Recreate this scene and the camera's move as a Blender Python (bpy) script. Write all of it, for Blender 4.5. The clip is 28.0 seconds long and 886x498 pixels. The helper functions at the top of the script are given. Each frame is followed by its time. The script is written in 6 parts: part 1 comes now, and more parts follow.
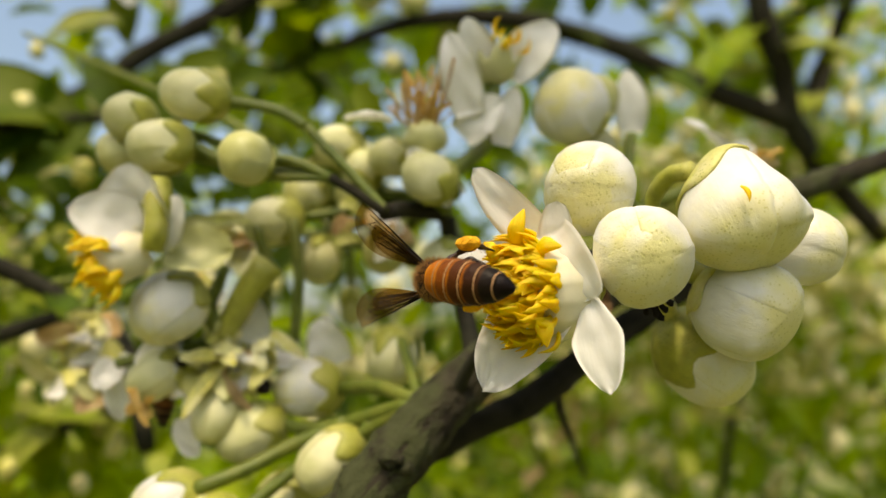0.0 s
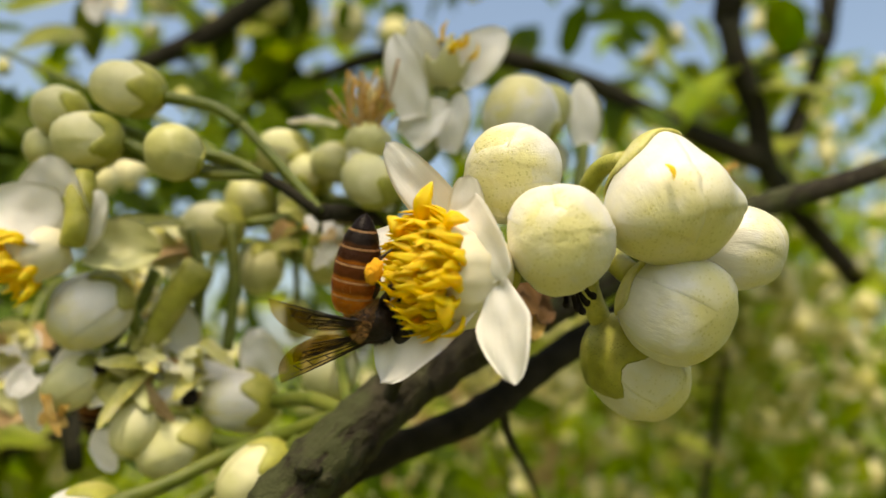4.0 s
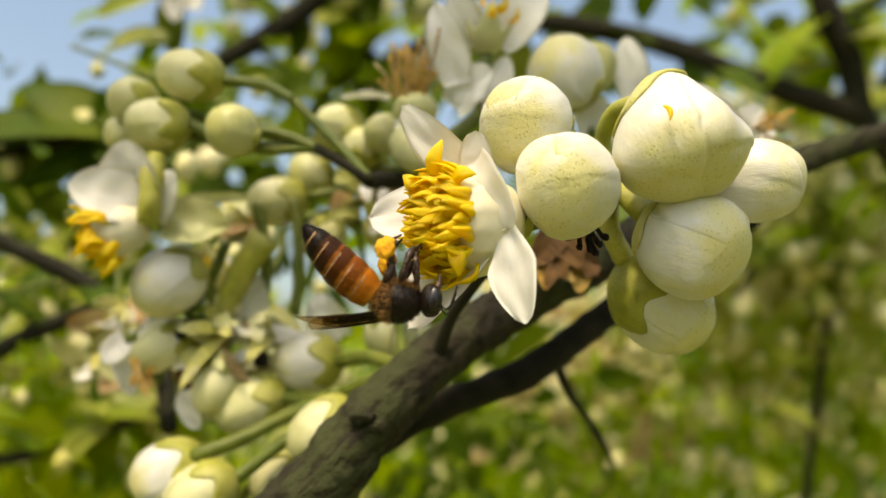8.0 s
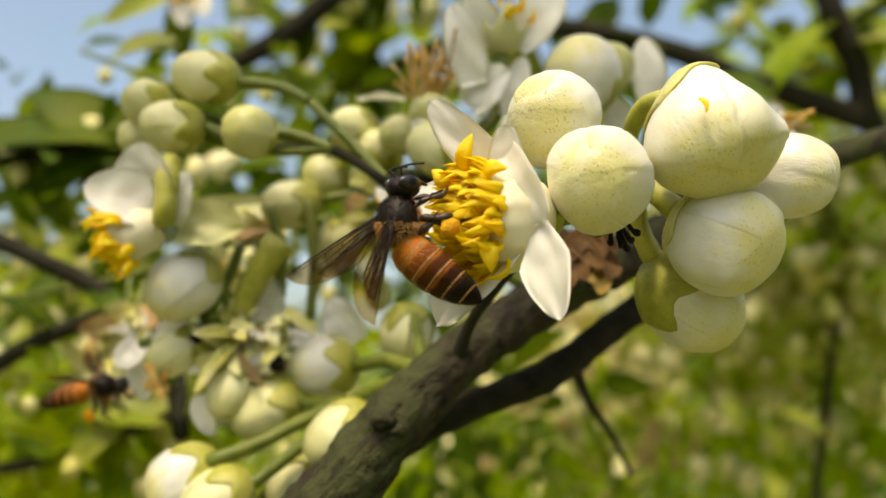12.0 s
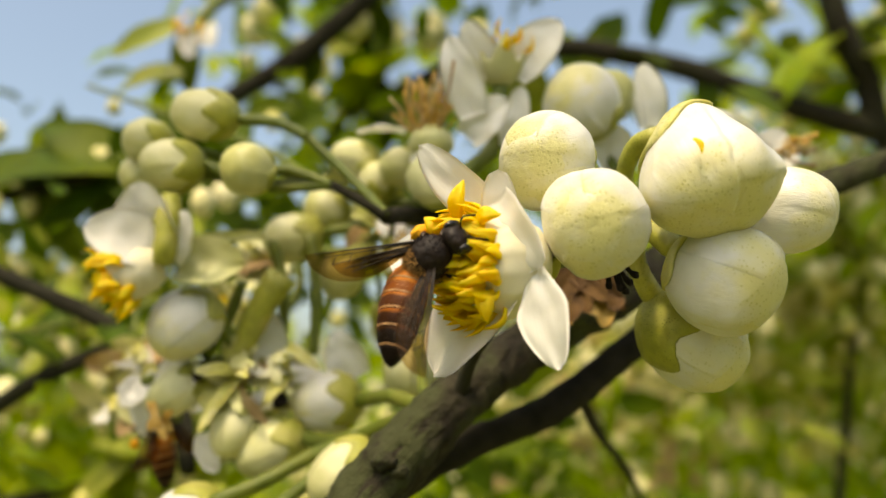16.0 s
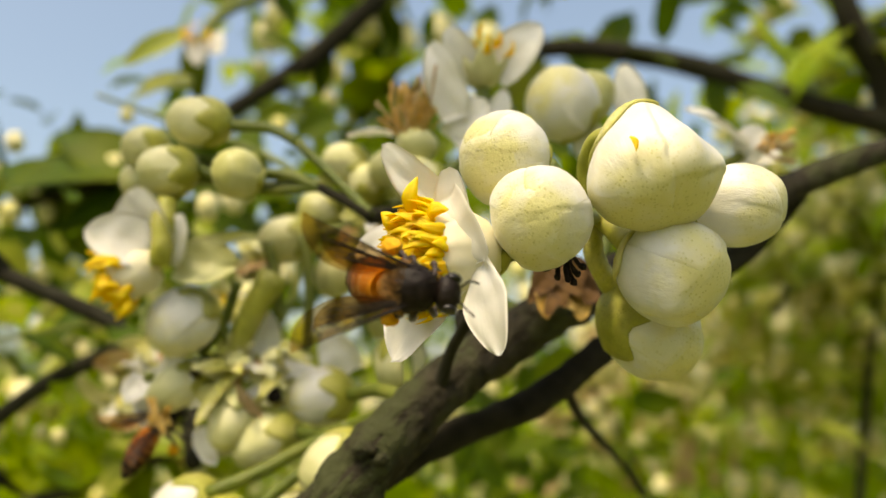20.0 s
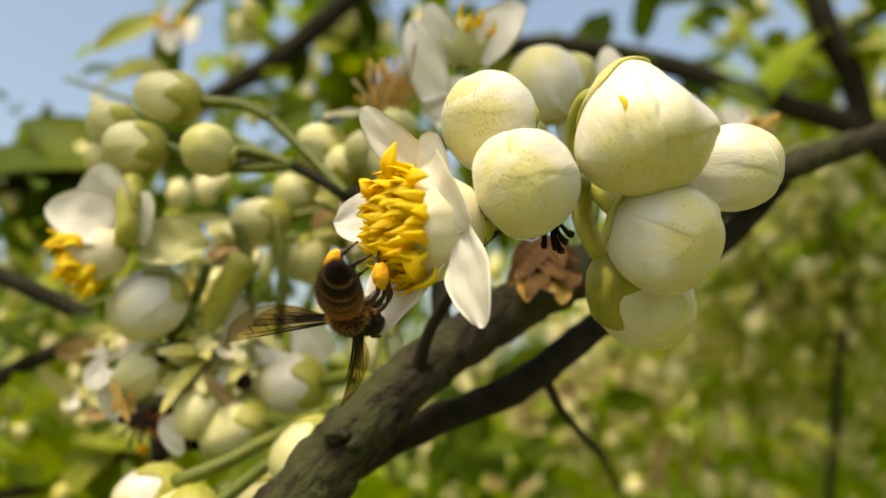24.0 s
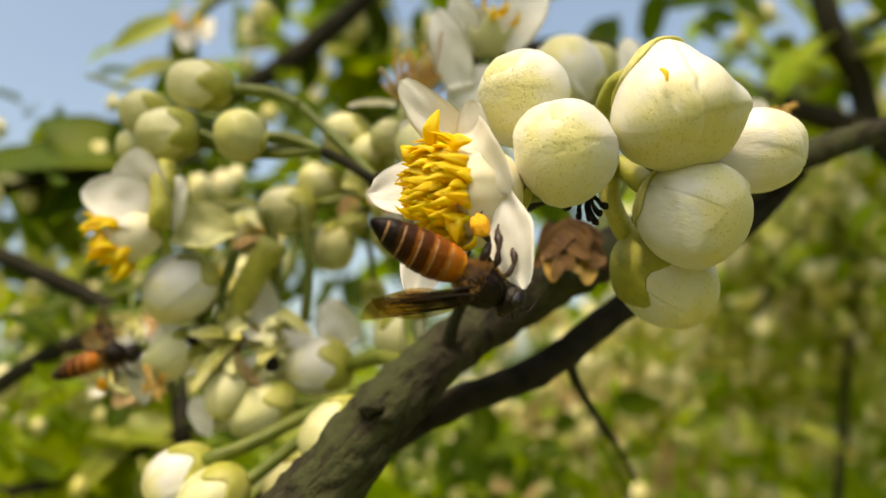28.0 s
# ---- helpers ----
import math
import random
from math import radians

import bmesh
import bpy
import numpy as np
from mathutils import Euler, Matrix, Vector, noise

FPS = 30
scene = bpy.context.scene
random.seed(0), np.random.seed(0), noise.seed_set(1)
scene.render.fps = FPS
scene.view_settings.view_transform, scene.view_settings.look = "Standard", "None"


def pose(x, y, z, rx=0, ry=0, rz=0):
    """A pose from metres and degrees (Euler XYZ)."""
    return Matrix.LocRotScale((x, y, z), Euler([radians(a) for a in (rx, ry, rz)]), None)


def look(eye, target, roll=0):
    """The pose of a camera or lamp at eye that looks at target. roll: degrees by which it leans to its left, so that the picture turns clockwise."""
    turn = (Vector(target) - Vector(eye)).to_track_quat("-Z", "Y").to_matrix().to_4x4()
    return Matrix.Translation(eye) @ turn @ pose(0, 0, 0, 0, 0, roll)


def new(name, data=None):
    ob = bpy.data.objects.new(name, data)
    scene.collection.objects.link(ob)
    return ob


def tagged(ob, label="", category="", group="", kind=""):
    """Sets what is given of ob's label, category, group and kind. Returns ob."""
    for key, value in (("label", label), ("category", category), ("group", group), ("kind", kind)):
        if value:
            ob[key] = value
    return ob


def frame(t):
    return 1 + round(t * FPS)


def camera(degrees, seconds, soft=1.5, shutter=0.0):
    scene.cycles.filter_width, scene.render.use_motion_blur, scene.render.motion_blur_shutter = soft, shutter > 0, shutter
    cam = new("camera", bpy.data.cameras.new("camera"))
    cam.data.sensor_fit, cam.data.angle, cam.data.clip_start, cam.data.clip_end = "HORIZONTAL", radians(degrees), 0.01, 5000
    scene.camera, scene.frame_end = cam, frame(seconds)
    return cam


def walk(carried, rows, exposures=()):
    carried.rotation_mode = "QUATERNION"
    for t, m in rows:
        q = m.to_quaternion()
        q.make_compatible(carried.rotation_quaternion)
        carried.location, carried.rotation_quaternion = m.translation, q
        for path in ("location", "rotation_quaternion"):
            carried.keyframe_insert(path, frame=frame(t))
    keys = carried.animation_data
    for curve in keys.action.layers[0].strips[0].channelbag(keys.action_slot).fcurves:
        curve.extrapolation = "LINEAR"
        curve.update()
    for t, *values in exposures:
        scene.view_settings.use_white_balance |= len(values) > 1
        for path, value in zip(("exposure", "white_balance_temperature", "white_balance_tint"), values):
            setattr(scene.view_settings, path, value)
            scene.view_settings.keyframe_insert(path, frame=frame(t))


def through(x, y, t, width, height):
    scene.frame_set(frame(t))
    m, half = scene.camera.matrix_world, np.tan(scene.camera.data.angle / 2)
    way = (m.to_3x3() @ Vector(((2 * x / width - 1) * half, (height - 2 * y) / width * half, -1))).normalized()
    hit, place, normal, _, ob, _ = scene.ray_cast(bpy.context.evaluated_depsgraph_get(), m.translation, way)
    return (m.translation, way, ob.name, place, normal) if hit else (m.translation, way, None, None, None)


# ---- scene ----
# All building is done in millimetres round the point ORIGIN, a hand's breadth before the first eye.
ORIGIN = Vector((0.0, 0.0, 1.5))
MM = 0.001


def here(p):
    return ORIGIN + Vector(p) * MM


# -- camera --------------------------------------------------------------
cam = camera(61.7, 28.0, 1.5)
cam.data.dof.use_dof = True
cam.data.dof.focus_distance = 0.085
cam.data.dof.aperture_fstop = 15.0
CAMERA_ROWS = [
    (0.0, 0.64, -0.15, 0.69, 97.77, -0.11, 0.38),
    (0.5, 2.29, 3.50, -0.41, 97.93, -0.44, 0.30),
    (1.0, 3.63, 4.70, -1.20, 98.34, -0.21, 0.12),
    (1.5, 5.56, 7.85, -1.70, 98.69, -0.57, -0.15),
    (2.0, 6.54, 9.93, -2.82, 98.80, -1.00, -0.67),
    (2.5, 6.50, 10.62, -3.82, 99.15, -1.27, -0.89),
    (3.0, 7.37, 11.99, -3.86, 99.95, -1.35, -1.22),
    (3.5, 7.36, 14.27, -5.63, 100.20, -1.70, -1.36),
    (4.0, 8.53, 6.17, -4.54, 101.05, -1.11, -0.94),
    (4.5, 8.57, 1.06, -12.37, 99.32, -1.68, 3.85),
    (6.5, 12.32, 1.73, -9.53, 99.41, -1.23, 6.62),
    (7.0, 15.63, 3.90, -8.66, 99.50, -1.14, 6.35),
    (7.5, 17.22, 2.51, -7.83, 99.46, 0.08, 6.35),
    (8.0, 15.93, 2.69, -8.56, 99.46, 0.17, 6.37),
    (8.5, 16.23, 2.99, -8.85, 99.41, -0.25, 6.26),
    (9.0, 16.73, 3.23, -8.83, 99.61, -0.28, 6.20),
    (9.5, 15.94, 2.69, -8.82, 99.92, 0.18, 6.39),
    (10.0, 16.55, 3.17, -9.89, 99.85, -0.10, 6.49),
    (10.5, 15.97, 3.17, -9.11, 100.00, 0.19, 6.63),
    (11.0, 14.28, 2.85, -8.48, 100.05, 0.16, 6.74),
    (11.5, 13.11, 3.70, -9.40, 100.00, 0.30, 6.59),
    (13.5, 13.57, 4.17, -7.82, 100.57, 0.32, 6.76),
    (14.0, 14.49, 4.33, -7.74, 101.10, 0.20, 7.02),
    (14.5, 13.78, 3.72, -6.76, 101.02, 0.68, 7.38),
    (15.0, 14.81, 4.04, -6.24, 101.22, 0.72, 7.53),
    (15.5, 14.58, 4.21, -5.95, 101.32, 0.91, 7.64),
    (16.0, 15.13, 4.66, -6.21, 101.33, 1.23, 7.79),
    (16.5, 13.98, 4.81, -6.18, 101.31, 1.26, 7.98),
    (17.0, 13.84, 5.43, -6.12, 101.50, 1.44, 8.28),
    (17.5, 14.31, 7.10, -5.86, 101.58, 1.53, 8.41),
    (18.0, 15.15, 4.59, -6.56, 101.64, 1.47, 8.73),
    (18.5, 19.76, 4.30, -7.12, 101.64, 1.61, 8.96),
    (19.0, 20.12, 3.39, -7.47, 101.64, 1.50, 9.06),
    (19.5, 21.42, 2.21, -8.19, 101.71, 1.37, 9.21),
    (20.0, 22.13, 1.31, -7.91, 101.51, 1.66, 9.49),
    (20.5, 21.24, 1.77, -9.04, 101.54, 1.73, 9.40),
    (22.5, 18.22, 4.82, -11.21, 101.88, 0.96, 7.88),
    (23.0, 18.45, 5.16, -10.82, 101.72, 1.31, 7.78),
    (23.5, 20.61, 6.21, -10.98, 101.60, 1.50, 7.69),
    (24.0, 21.03, 5.66, -10.46, 101.59, 1.49, 7.57),
    (24.5, 19.22, 4.06, -11.59, 101.77, 1.35, 7.46),
    (25.0, 18.55, 3.77, -11.98, 101.80, 1.09, 7.39),
    (25.5, 18.11, 4.07, -13.48, 101.80, 1.04, 7.39),
    (26.0, 17.07, 3.55, -14.85, 101.88, 0.84, 7.51),
    (26.5, 16.79, 4.69, -14.84, 101.83, 0.67, 7.61),
    (27.0, 17.56, 4.25, -14.82, 102.05, 1.12, 7.66),
    (27.5, 15.61, 4.19, -14.75, 102.03, 1.31, 7.71),
    (28.0, 17.20, 3.37, -15.07, 102.20, 1.34, 7.80),
]
walk(cam, [(t, pose(0, 0, 1.5) @ pose(x * MM, y * MM, z * MM, rx, ry, rz)) for t, x, y, z, rx, ry, rz in CAMERA_ROWS],
     [(0.0, 0.04, 7700, 6), (4.5, 0.04, 7700, 6), (6.5, 0.17, 7800, 6), (11.5, 0.17, 7800, 6), (13.5, 0.19, 8100, 6), (28.0, 0.17, 8100, 6)])

# -- world and sun -------------------------------------------------------
SUN_WAY = Vector((-0.13, -0.42, 0.90)).normalized()
world = bpy.data.worlds.new("world")
scene.world = world
world.use_nodes = True
wn = world.node_tree.nodes
sky = wn.new("ShaderNodeTexSky")
sky.sky_type = "NISHITA"
sky.sun_disc = False
sky.sun_elevation = math.asin(SUN_WAY.z)
sky.sun_rotation = math.atan2(SUN_WAY.x, SUN_WAY.y)
sky.dust_density = 4.6
sky.ozone_density = 2.2
sky.air_density = 1.1
wn["Background"].inputs["Strength"].default_value = 0.235
world.node_tree.links.new(sky.outputs["Color"], wn["Background"].inputs["Color"])
sun = new("sun", bpy.data.lights.new("sun", "SUN"))
sun.data.energy = 2.05
sun.data.angle = radians(3.0)
sun.data.color = (1.0, 0.90, 0.72)
sun.matrix_world = look(SUN_WAY * 10, (0, 0, 0))


# -- materials -----------------------------------------------------------
def material(name, base, rough=0.5, spread=0.15, scale=200.0, bump=0.0, sss=0.0, sss_tint=(1, 1, 0.7), coat=0.0, metal=0.0, second=None, second_scale=40.0, speck=None, speck_scale=2600.0, through=0.0, low=0.45, high=0.65, tip=None, glow=0.0015, deep=0.0004, shine=0.5, grain=None, crack=None, along=None):
    """Two scales of colour change, optional specks (oil glands), optional bump."""
    m = bpy.data.materials.new(name)
    m.use_nodes = True
    nt = m.node_tree
    n, l = nt.nodes, nt.links
    b = n["Principled BSDF"]
    tc = n.new("ShaderNodeTexCoord")
    oi = n.new("ShaderNodeObjectInfo")
    off = n.new("ShaderNodeVectorMath")
    off.operation = "ADD"
    l.new(tc.outputs["Object"], off.inputs[0])
    l.new(oi.outputs["Random"], off.inputs[1])
    n1 = n.new("ShaderNodeTexNoise")
    n1.inputs["Scale"].default_value = scale
    n1.inputs["Detail"].default_value = 3
    l.new(off.outputs[0], n1.inputs["Vector"])
    hue = n.new("ShaderNodeHueSaturation")
    hue.inputs["Color"].default_value = (*base, 1)
    mr = n.new("ShaderNodeMapRange")
    mr.inputs["To Min"].default_value, mr.inputs["To Max"].default_value = 1 - spread, 1 + spread
    mr.inputs["From Min"].default_value, mr.inputs["From Max"].default_value = 0.3, 0.7
    l.new(n1.outputs["Fac"], mr.inputs["Value"])
    l.new(mr.outputs[0], hue.inputs["Value"])
    col = hue.outputs["Color"]
    if second:
        n2 = n.new("ShaderNodeTexNoise")
        n2.inputs["Scale"].default_value = second_scale
        n2.inputs["Detail"].default_value = 4
        l.new(off.outputs[0], n2.inputs["Vector"])
        r2 = n.new("ShaderNodeMapRange")
        r2.inputs["From Min"].default_value, r2.inputs["From Max"].default_value = low, high
        l.new(n2.outputs["Fac"], r2.inputs["Value"])
        mx = n.new("ShaderNodeMix")
        mx.data_type = "RGBA"
        l.new(r2.outputs[0], mx.inputs["Factor"])
        l.new(col, mx.inputs["A"])
        mx.inputs["B"].default_value = (*second, 1)
        col = mx.outputs["Result"]
    patch = None
    if tip:
        # the free end of the bud is tinged
        sp = n.new("ShaderNodeSeparateXYZ")
        l.new(tc.outputs["Generated"], sp.inputs[0])
        ad = n.new("ShaderNodeMath")
        ad.operation = "MULTIPLY_ADD"
        n4 = n.new("ShaderNodeTexNoise")
        n4.inputs["Scale"].default_value = 220.0
        l.new(off.outputs[0], n4.inputs["Vector"])
        l.new(n4.outputs["Fac"], ad.inputs[0])
        ad.inputs[1].default_value = 1.1
        l.new(sp.outputs["Z"], ad.inputs[2])
        r5 = n.new("ShaderNodeMapRange")
        r5.inputs["From Min"].default_value, r5.inputs["From Max"].default_value = 1.14, 1.56
        r5.inputs["To Max"].default_value = 0.9
        l.new(ad.outputs[0], r5.inputs["Value"])
        mx = n.new("ShaderNodeMix")
        mx.data_type = "RGBA"
        l.new(r5.outputs[0], mx.inputs["Factor"])
        l.new(col, mx.inputs["A"])
        mx.inputs["B"].default_value = (*tip, 1)
        col = mx.outputs["Result"]
        patch = r5.outputs[0]
    if speck:
        vo = n.new("ShaderNodeTexVoronoi")
        vo.inputs["Scale"].default_value = speck_scale
        l.new(off.outputs[0], vo.inputs["Vector"])
        r3 = n.new("ShaderNodeMapRange")
        r3.inputs["From Min"].default_value, r3.inputs["From Max"].default_value = 0.16, 0.32
        r3.inputs["To Min"].default_value, r3.inputs["To Max"].default_value = 1.0, 0.0
        l.new(vo.outputs["Distance"], r3.inputs["Value"])
        # the glands lie in patches
        n3 = n.new("ShaderNodeTexNoise")
        n3.inputs["Scale"].default_value = 160.0
        l.new(off.outputs[0], n3.inputs["Vector"])
        r4 = n.new("ShaderNodeMapRange")
        r4.inputs["From Min"].default_value, r4.inputs["From Max"].default_value = 0.42, 0.62
        l.new(n3.outputs["Fac"], r4.inputs["Value"])
        mu = n.new("ShaderNodeMath")
        mu.operation = "MULTIPLY"
        l.new(r3.outputs[0], mu.inputs[0])
        l.new(patch or r4.outputs[0], mu.inputs[1])
        mx = n.new("ShaderNodeMix")
        mx.data_type = "RGBA"
        l.new(mu.outputs[0], mx.inputs["Factor"])
        l.new(col, mx.inputs["A"])
        mx.inputs["B"].default_value = (*speck, 1)
        col = mx.outputs["Result"]
    if grain:
        # long fissures along the limb, or fine lengthwise wrinkles
        st = n.new("ShaderNodeMapping")
        st.vector_type = "TEXTURE"
        st.inputs["Scale"].default_value = [1.0 / g for g in grain]
        if along:
            w = Vector(along).normalized()
            st.inputs["Rotation"].default_value = (0, -math.asin(w.z), math.atan2(w.y, w.x))
        l.new(off.outputs[0], st.inputs["Vector"])
        n6 = n.new("ShaderNodeTexNoise")
        n6.inputs["Detail"].default_value = 5
        n6.inputs["Roughness"].default_value = 0.6
        n6.inputs["Scale"].default_value = 1.0
        l.new(st.outputs[0], n6.inputs["Vector"])
    if crack:
        r7 = n.new("ShaderNodeMapRange")
        r7.inputs["From Min"].default_value, r7.inputs["From Max"].default_value = 0.37, 0.47
        r7.inputs["To Min"].default_value, r7.inputs["To Max"].default_value = 0.9, 0.0
        l.new(n6.outputs["Fac"], r7.inputs["Value"])
        mx = n.new("ShaderNodeMix")
        mx.data_type = "RGBA"
        l.new(r7.outputs[0], mx.inputs["Factor"])
        l.new(col, mx.inputs["A"])
        mx.inputs["B"].default_value = (*crack, 1)
        col = mx.outputs["Result"]
    l.new(col, b.inputs["Base Color"])
    b.inputs["Roughness"].default_value = rough
    b.inputs["Metallic"].default_value = metal
    b.inputs["Specular IOR Level"].default_value = shine
    b.inputs["Coat Weight"].default_value = coat
    if sss:
        b.inputs["Subsurface Weight"].default_value = sss
        b.inputs["Subsurface Radius"].default_value = sss_tint
        b.inputs["Subsurface Scale"].default_value = glow
    if bump:
        bp = n.new("ShaderNodeBump")
        bp.inputs["Strength"].default_value = bump
        bp.inputs["Distance"].default_value = deep
        if grain:
            sm = n.new("ShaderNodeMath")
            sm.operation = "MULTIPLY_ADD"
            sm.inputs[1].default_value = 1.6
            l.new(n6.outputs["Fac"], sm.inputs[0])
            l.new(n1.outputs["Fac"], sm.inputs[2])
            height = sm.outputs[0]
            if speck:
                pit = n.new("ShaderNodeMath")
                pit.operation = "MULTIPLY_ADD"
                pit.inputs[1].default_value = -0.3
                l.new(mu.outputs[0], pit.inputs[0])
                l.new(height, pit.inputs[2])
                height = pit.outputs[0]
            l.new(height, bp.inputs["Height"])
        else:
            l.new(n1.outputs["Fac"], bp.inputs["Height"])
        l.new(bp.outputs["Normal"], b.inputs["Normal"])
    if through:
        # thin living tissue lets light pass
        tl = n.new("ShaderNodeBsdfTranslucent")
        l.new(col, tl.inputs["Color"])
        ms = n.new("ShaderNodeMixShader")
        ms.inputs["Fac"].default_value = through
        l.new(b.outputs[0], ms.inputs[1])
        l.new(tl.outputs[0], ms.inputs[2])
        l.new(ms.outputs[0], n["Material Output"].inputs["Surface"])
    return m


M_BUD = material("bud_skin", (0.785, 0.77, 0.675), 0.38, 0.05, 400, 0.32, 0.10, sss_tint=(1, 0.95, 0.6), glow=0.001, second=(0.77, 0.74, 0.52), second_scale=150, speck=(0.60, 0.56, 0.20), speck_scale=1900, low=0.50, high=0.74, tip=(0.74, 0.69, 0.27), grain=(700, 700, 160))
M_BUD_PALE = material("bud_skin_pale", (0.72, 0.70, 0.40), 0.45, 0.07, 400, 0.2, second=(0.66, 0.64, 0.28), second_scale=120, speck=(0.40, 0.42, 0.10), tip=(0.56, 0.56, 0.24))
M_BUD_GREEN = material("bud_skin_green", (0.56, 0.56, 0.25), 0.45, 0.08, 500, 0.2, 0.0, second=(0.60, 0.59, 0.33), second_scale=110, speck=(0.36, 0.38, 0.07), tip=(0.48, 0.47, 0.15))
M_PETAL = material("petal", (0.95, 0.94, 0.90), 0.42, 0.04, 350, 0.25, 0.0, second=(0.92, 0.91, 0.83), second_scale=110, through=0.40, grain=(900, 900, 120))
M_TUBE = material("filament_tube", (0.78, 0.73, 0.52), 0.5, 0.06, 300, 0.25, 0.2)
M_CALYX = material("calyx", (0.36, 0.36, 0.05), 0.5, 0.2, 500, 0.5, 0.15, second=(0.46, 0.44, 0.11), second_scale=180, speck=(0.20, 0.24, 0.03))
M_CALYX_PALE = material("calyx_pale", (0.56, 0.53, 0.13), 0.5, 0.2, 500, 0.5, 0.3, second=(0.66, 0.62, 0.28), second_scale=180, speck=(0.34, 0.36, 0.06), grain=(500, 500, 120))
M_STEM = material("stem", (0.12, 0.155, 0.016), 0.5, 0.2, 500, 0.3, 0.1, second=(0.18, 0.20, 0.03), second_scale=150)
M_ANTHER = material("anther", (0.98, 0.67, 0.010), 0.6, 0.08, 700, 0.4, 0.5, sss_tint=(1, 0.6, 0.12), glow=0.0018, second=(0.97, 0.60, 0.006), second_scale=250, grain=(1500, 1500, 300), through=0.25)
M_ANTHER_OLD = material("withered_anther", (0.52, 0.30, 0.05), 0.8, 0.3, 600, 0.4, second=(0.62, 0.42, 0.14), second_scale=200)
M_BARK = material("bark", (0.037, 0.032, 0.019), 0.85, 0.6, 500, 1.0, second=(0.055, 0.061, 0.024), second_scale=70, low=0.46, high=0.58, deep=0.0008, grain=(110, 620, 620), crack=(0.024, 0.018, 0.012), shine=0.2, along=(0.63, 0.46, 0.63))
M_BARK_DARK = material("bark_dark", (0.026, 0.023, 0.015), 0.9, 0.4, 200, 0.6, second=(0.032, 0.032, 0.019), second_scale=30, shine=0.15)
M_LEAF = material("leaf", (0.070, 0.125, 0.004), 0.55, 0.3, 60, 0.2, second=(0.15, 0.20, 0.008), second_scale=14, through=0.4, shine=0.18)
M_LEAF_YOUNG = material("leaf_young", (0.26, 0.39, 0.004), 0.4, 0.35, 60, 0.2, second=(0.42, 0.50, 0.008), second_scale=12, through=0.5, shine=0.35)
M_LEAF_MID = material("leaf_grown", (0.085, 0.165, 0.004), 0.4, 0.4, 12, 0.2, second=(0.31, 0.38, 0.010), second_scale=4, through=0.45, shine=0.3)
# pale, less saturated leaf: sheen put into the base colour
M_LEAF_PALE = material("leaf_pale", (0.42, 0.45, 0.07), 0.4, 0.25, 60, 0.2, second=(0.32, 0.40, 0.03), second_scale=20, through=0.4)
M_BLACK = material("dried_black", (0.02, 0.015, 0.012), 0.9, 0.3, 900, 0.5, shine=0.15)
M_TAN = material("withered_petal", (0.44, 0.29, 0.12), 0.8, 0.25, 300, 0.4, second=(0.60, 0.48, 0.26), second_scale=120, through=0.2)
M_HUSK = material("brown_husk", (0.095, 0.044, 0.010), 0.85, 0.35, 400, 0.6, second=(0.16, 0.080, 0.018), second_scale=200)
M_FLOWER_FAR = material("far_blossom", (0.85, 0.79, 0.44), 0.5, 0.15, 60, 0.0, second=(0.60, 0.56, 0.12), second_scale=20)
M_GRASS = material("grass", (0.14, 0.17, 0.025), 0.8, 0.4, 3.0, 0.0, second=(0.28, 0.24, 0.09), second_scale=0.7)


# -- mesh helpers --------------------------------------------------------
def empty(name, p, label="", category="", group=""):
    ob = new(name)
    ob.empty_display_size = 0.004
    ob.location = here(p)
    return tagged(ob, label, category, group)


def link_mesh(name, verts, faces, mat, parent=None, m=None, label="", kind="", smooth=True):
    """One mesh object from vertices in millimetres; m is its pose in the parent's space (in millimetres)."""
    me = bpy.data.meshes.new(name)
    me.from_pydata([tuple(v) for v in np.asarray(verts, float) * MM], [], faces)
    me.materials.append(mat)
    if smooth:
        me.polygons.foreach_set("use_smooth", [True] * len(me.polygons))
    me.update()
    return seat(name, me, parent, m, label, kind)


def seat(name, me, parent=None, m=None, label="", kind=""):
    ob = new(name, me)
    if parent is not None:
        ob.parent = parent
    if m is not None:
        loc, rot, sca = m.decompose()
        ob.matrix_basis = Matrix.LocRotScale(loc * MM if parent is not None else here(loc), rot, sca)
    return tagged(ob, label, kind=kind)


def aim(p, way, up=(0, 0, 1), scale=1.0):
    """Pose with local z along way, local y as near to up as it goes."""
    z = Vector(way).normalized()
    x = Vector(up).cross(z)
    if x.length < 1e-4:
        x = Vector((1, 0, 0)).cross(z)
    x.normalize()
    y = z.cross(x)
    r = Matrix((x, y, z)).transposed().to_4x4()
    return Matrix.Translation(p) @ r @ Matrix.Scale(scale, 4)


def grid_faces(nu, nv, closed):
    """Faces of nu rings of nv points; closed joins the last point of a ring to its first."""
    f = []
    for i in range(nu - 1):
        for j in range(nv if closed else nv - 1):
            k = (j + 1) % nv
            f.append((i * nv + j, i * nv + k, (i + 1) * nv + k, (i + 1) * nv + j))
    return f


def spline(points, n):
    """n points on a smooth line through the given ones."""
    p = np.array(points, float)
    p = np.vstack([2 * p[0] - p[1], p, 2 * p[-1] - p[-2]])
    out = []
    for s in np.linspace(0, len(p) - 3 - 1e-6, n):
        i = int(s)
        u = s - i
        a, b, c, d = p[i], p[i + 1], p[i + 2], p[i + 3]
        out.append(0.5 * (2 * b + (c - a) * u + (2 * a - 5 * b + 4 * c - d) * u * u + (3 * b - a - 3 * c + d) * u ** 3))
    return np.array(out)


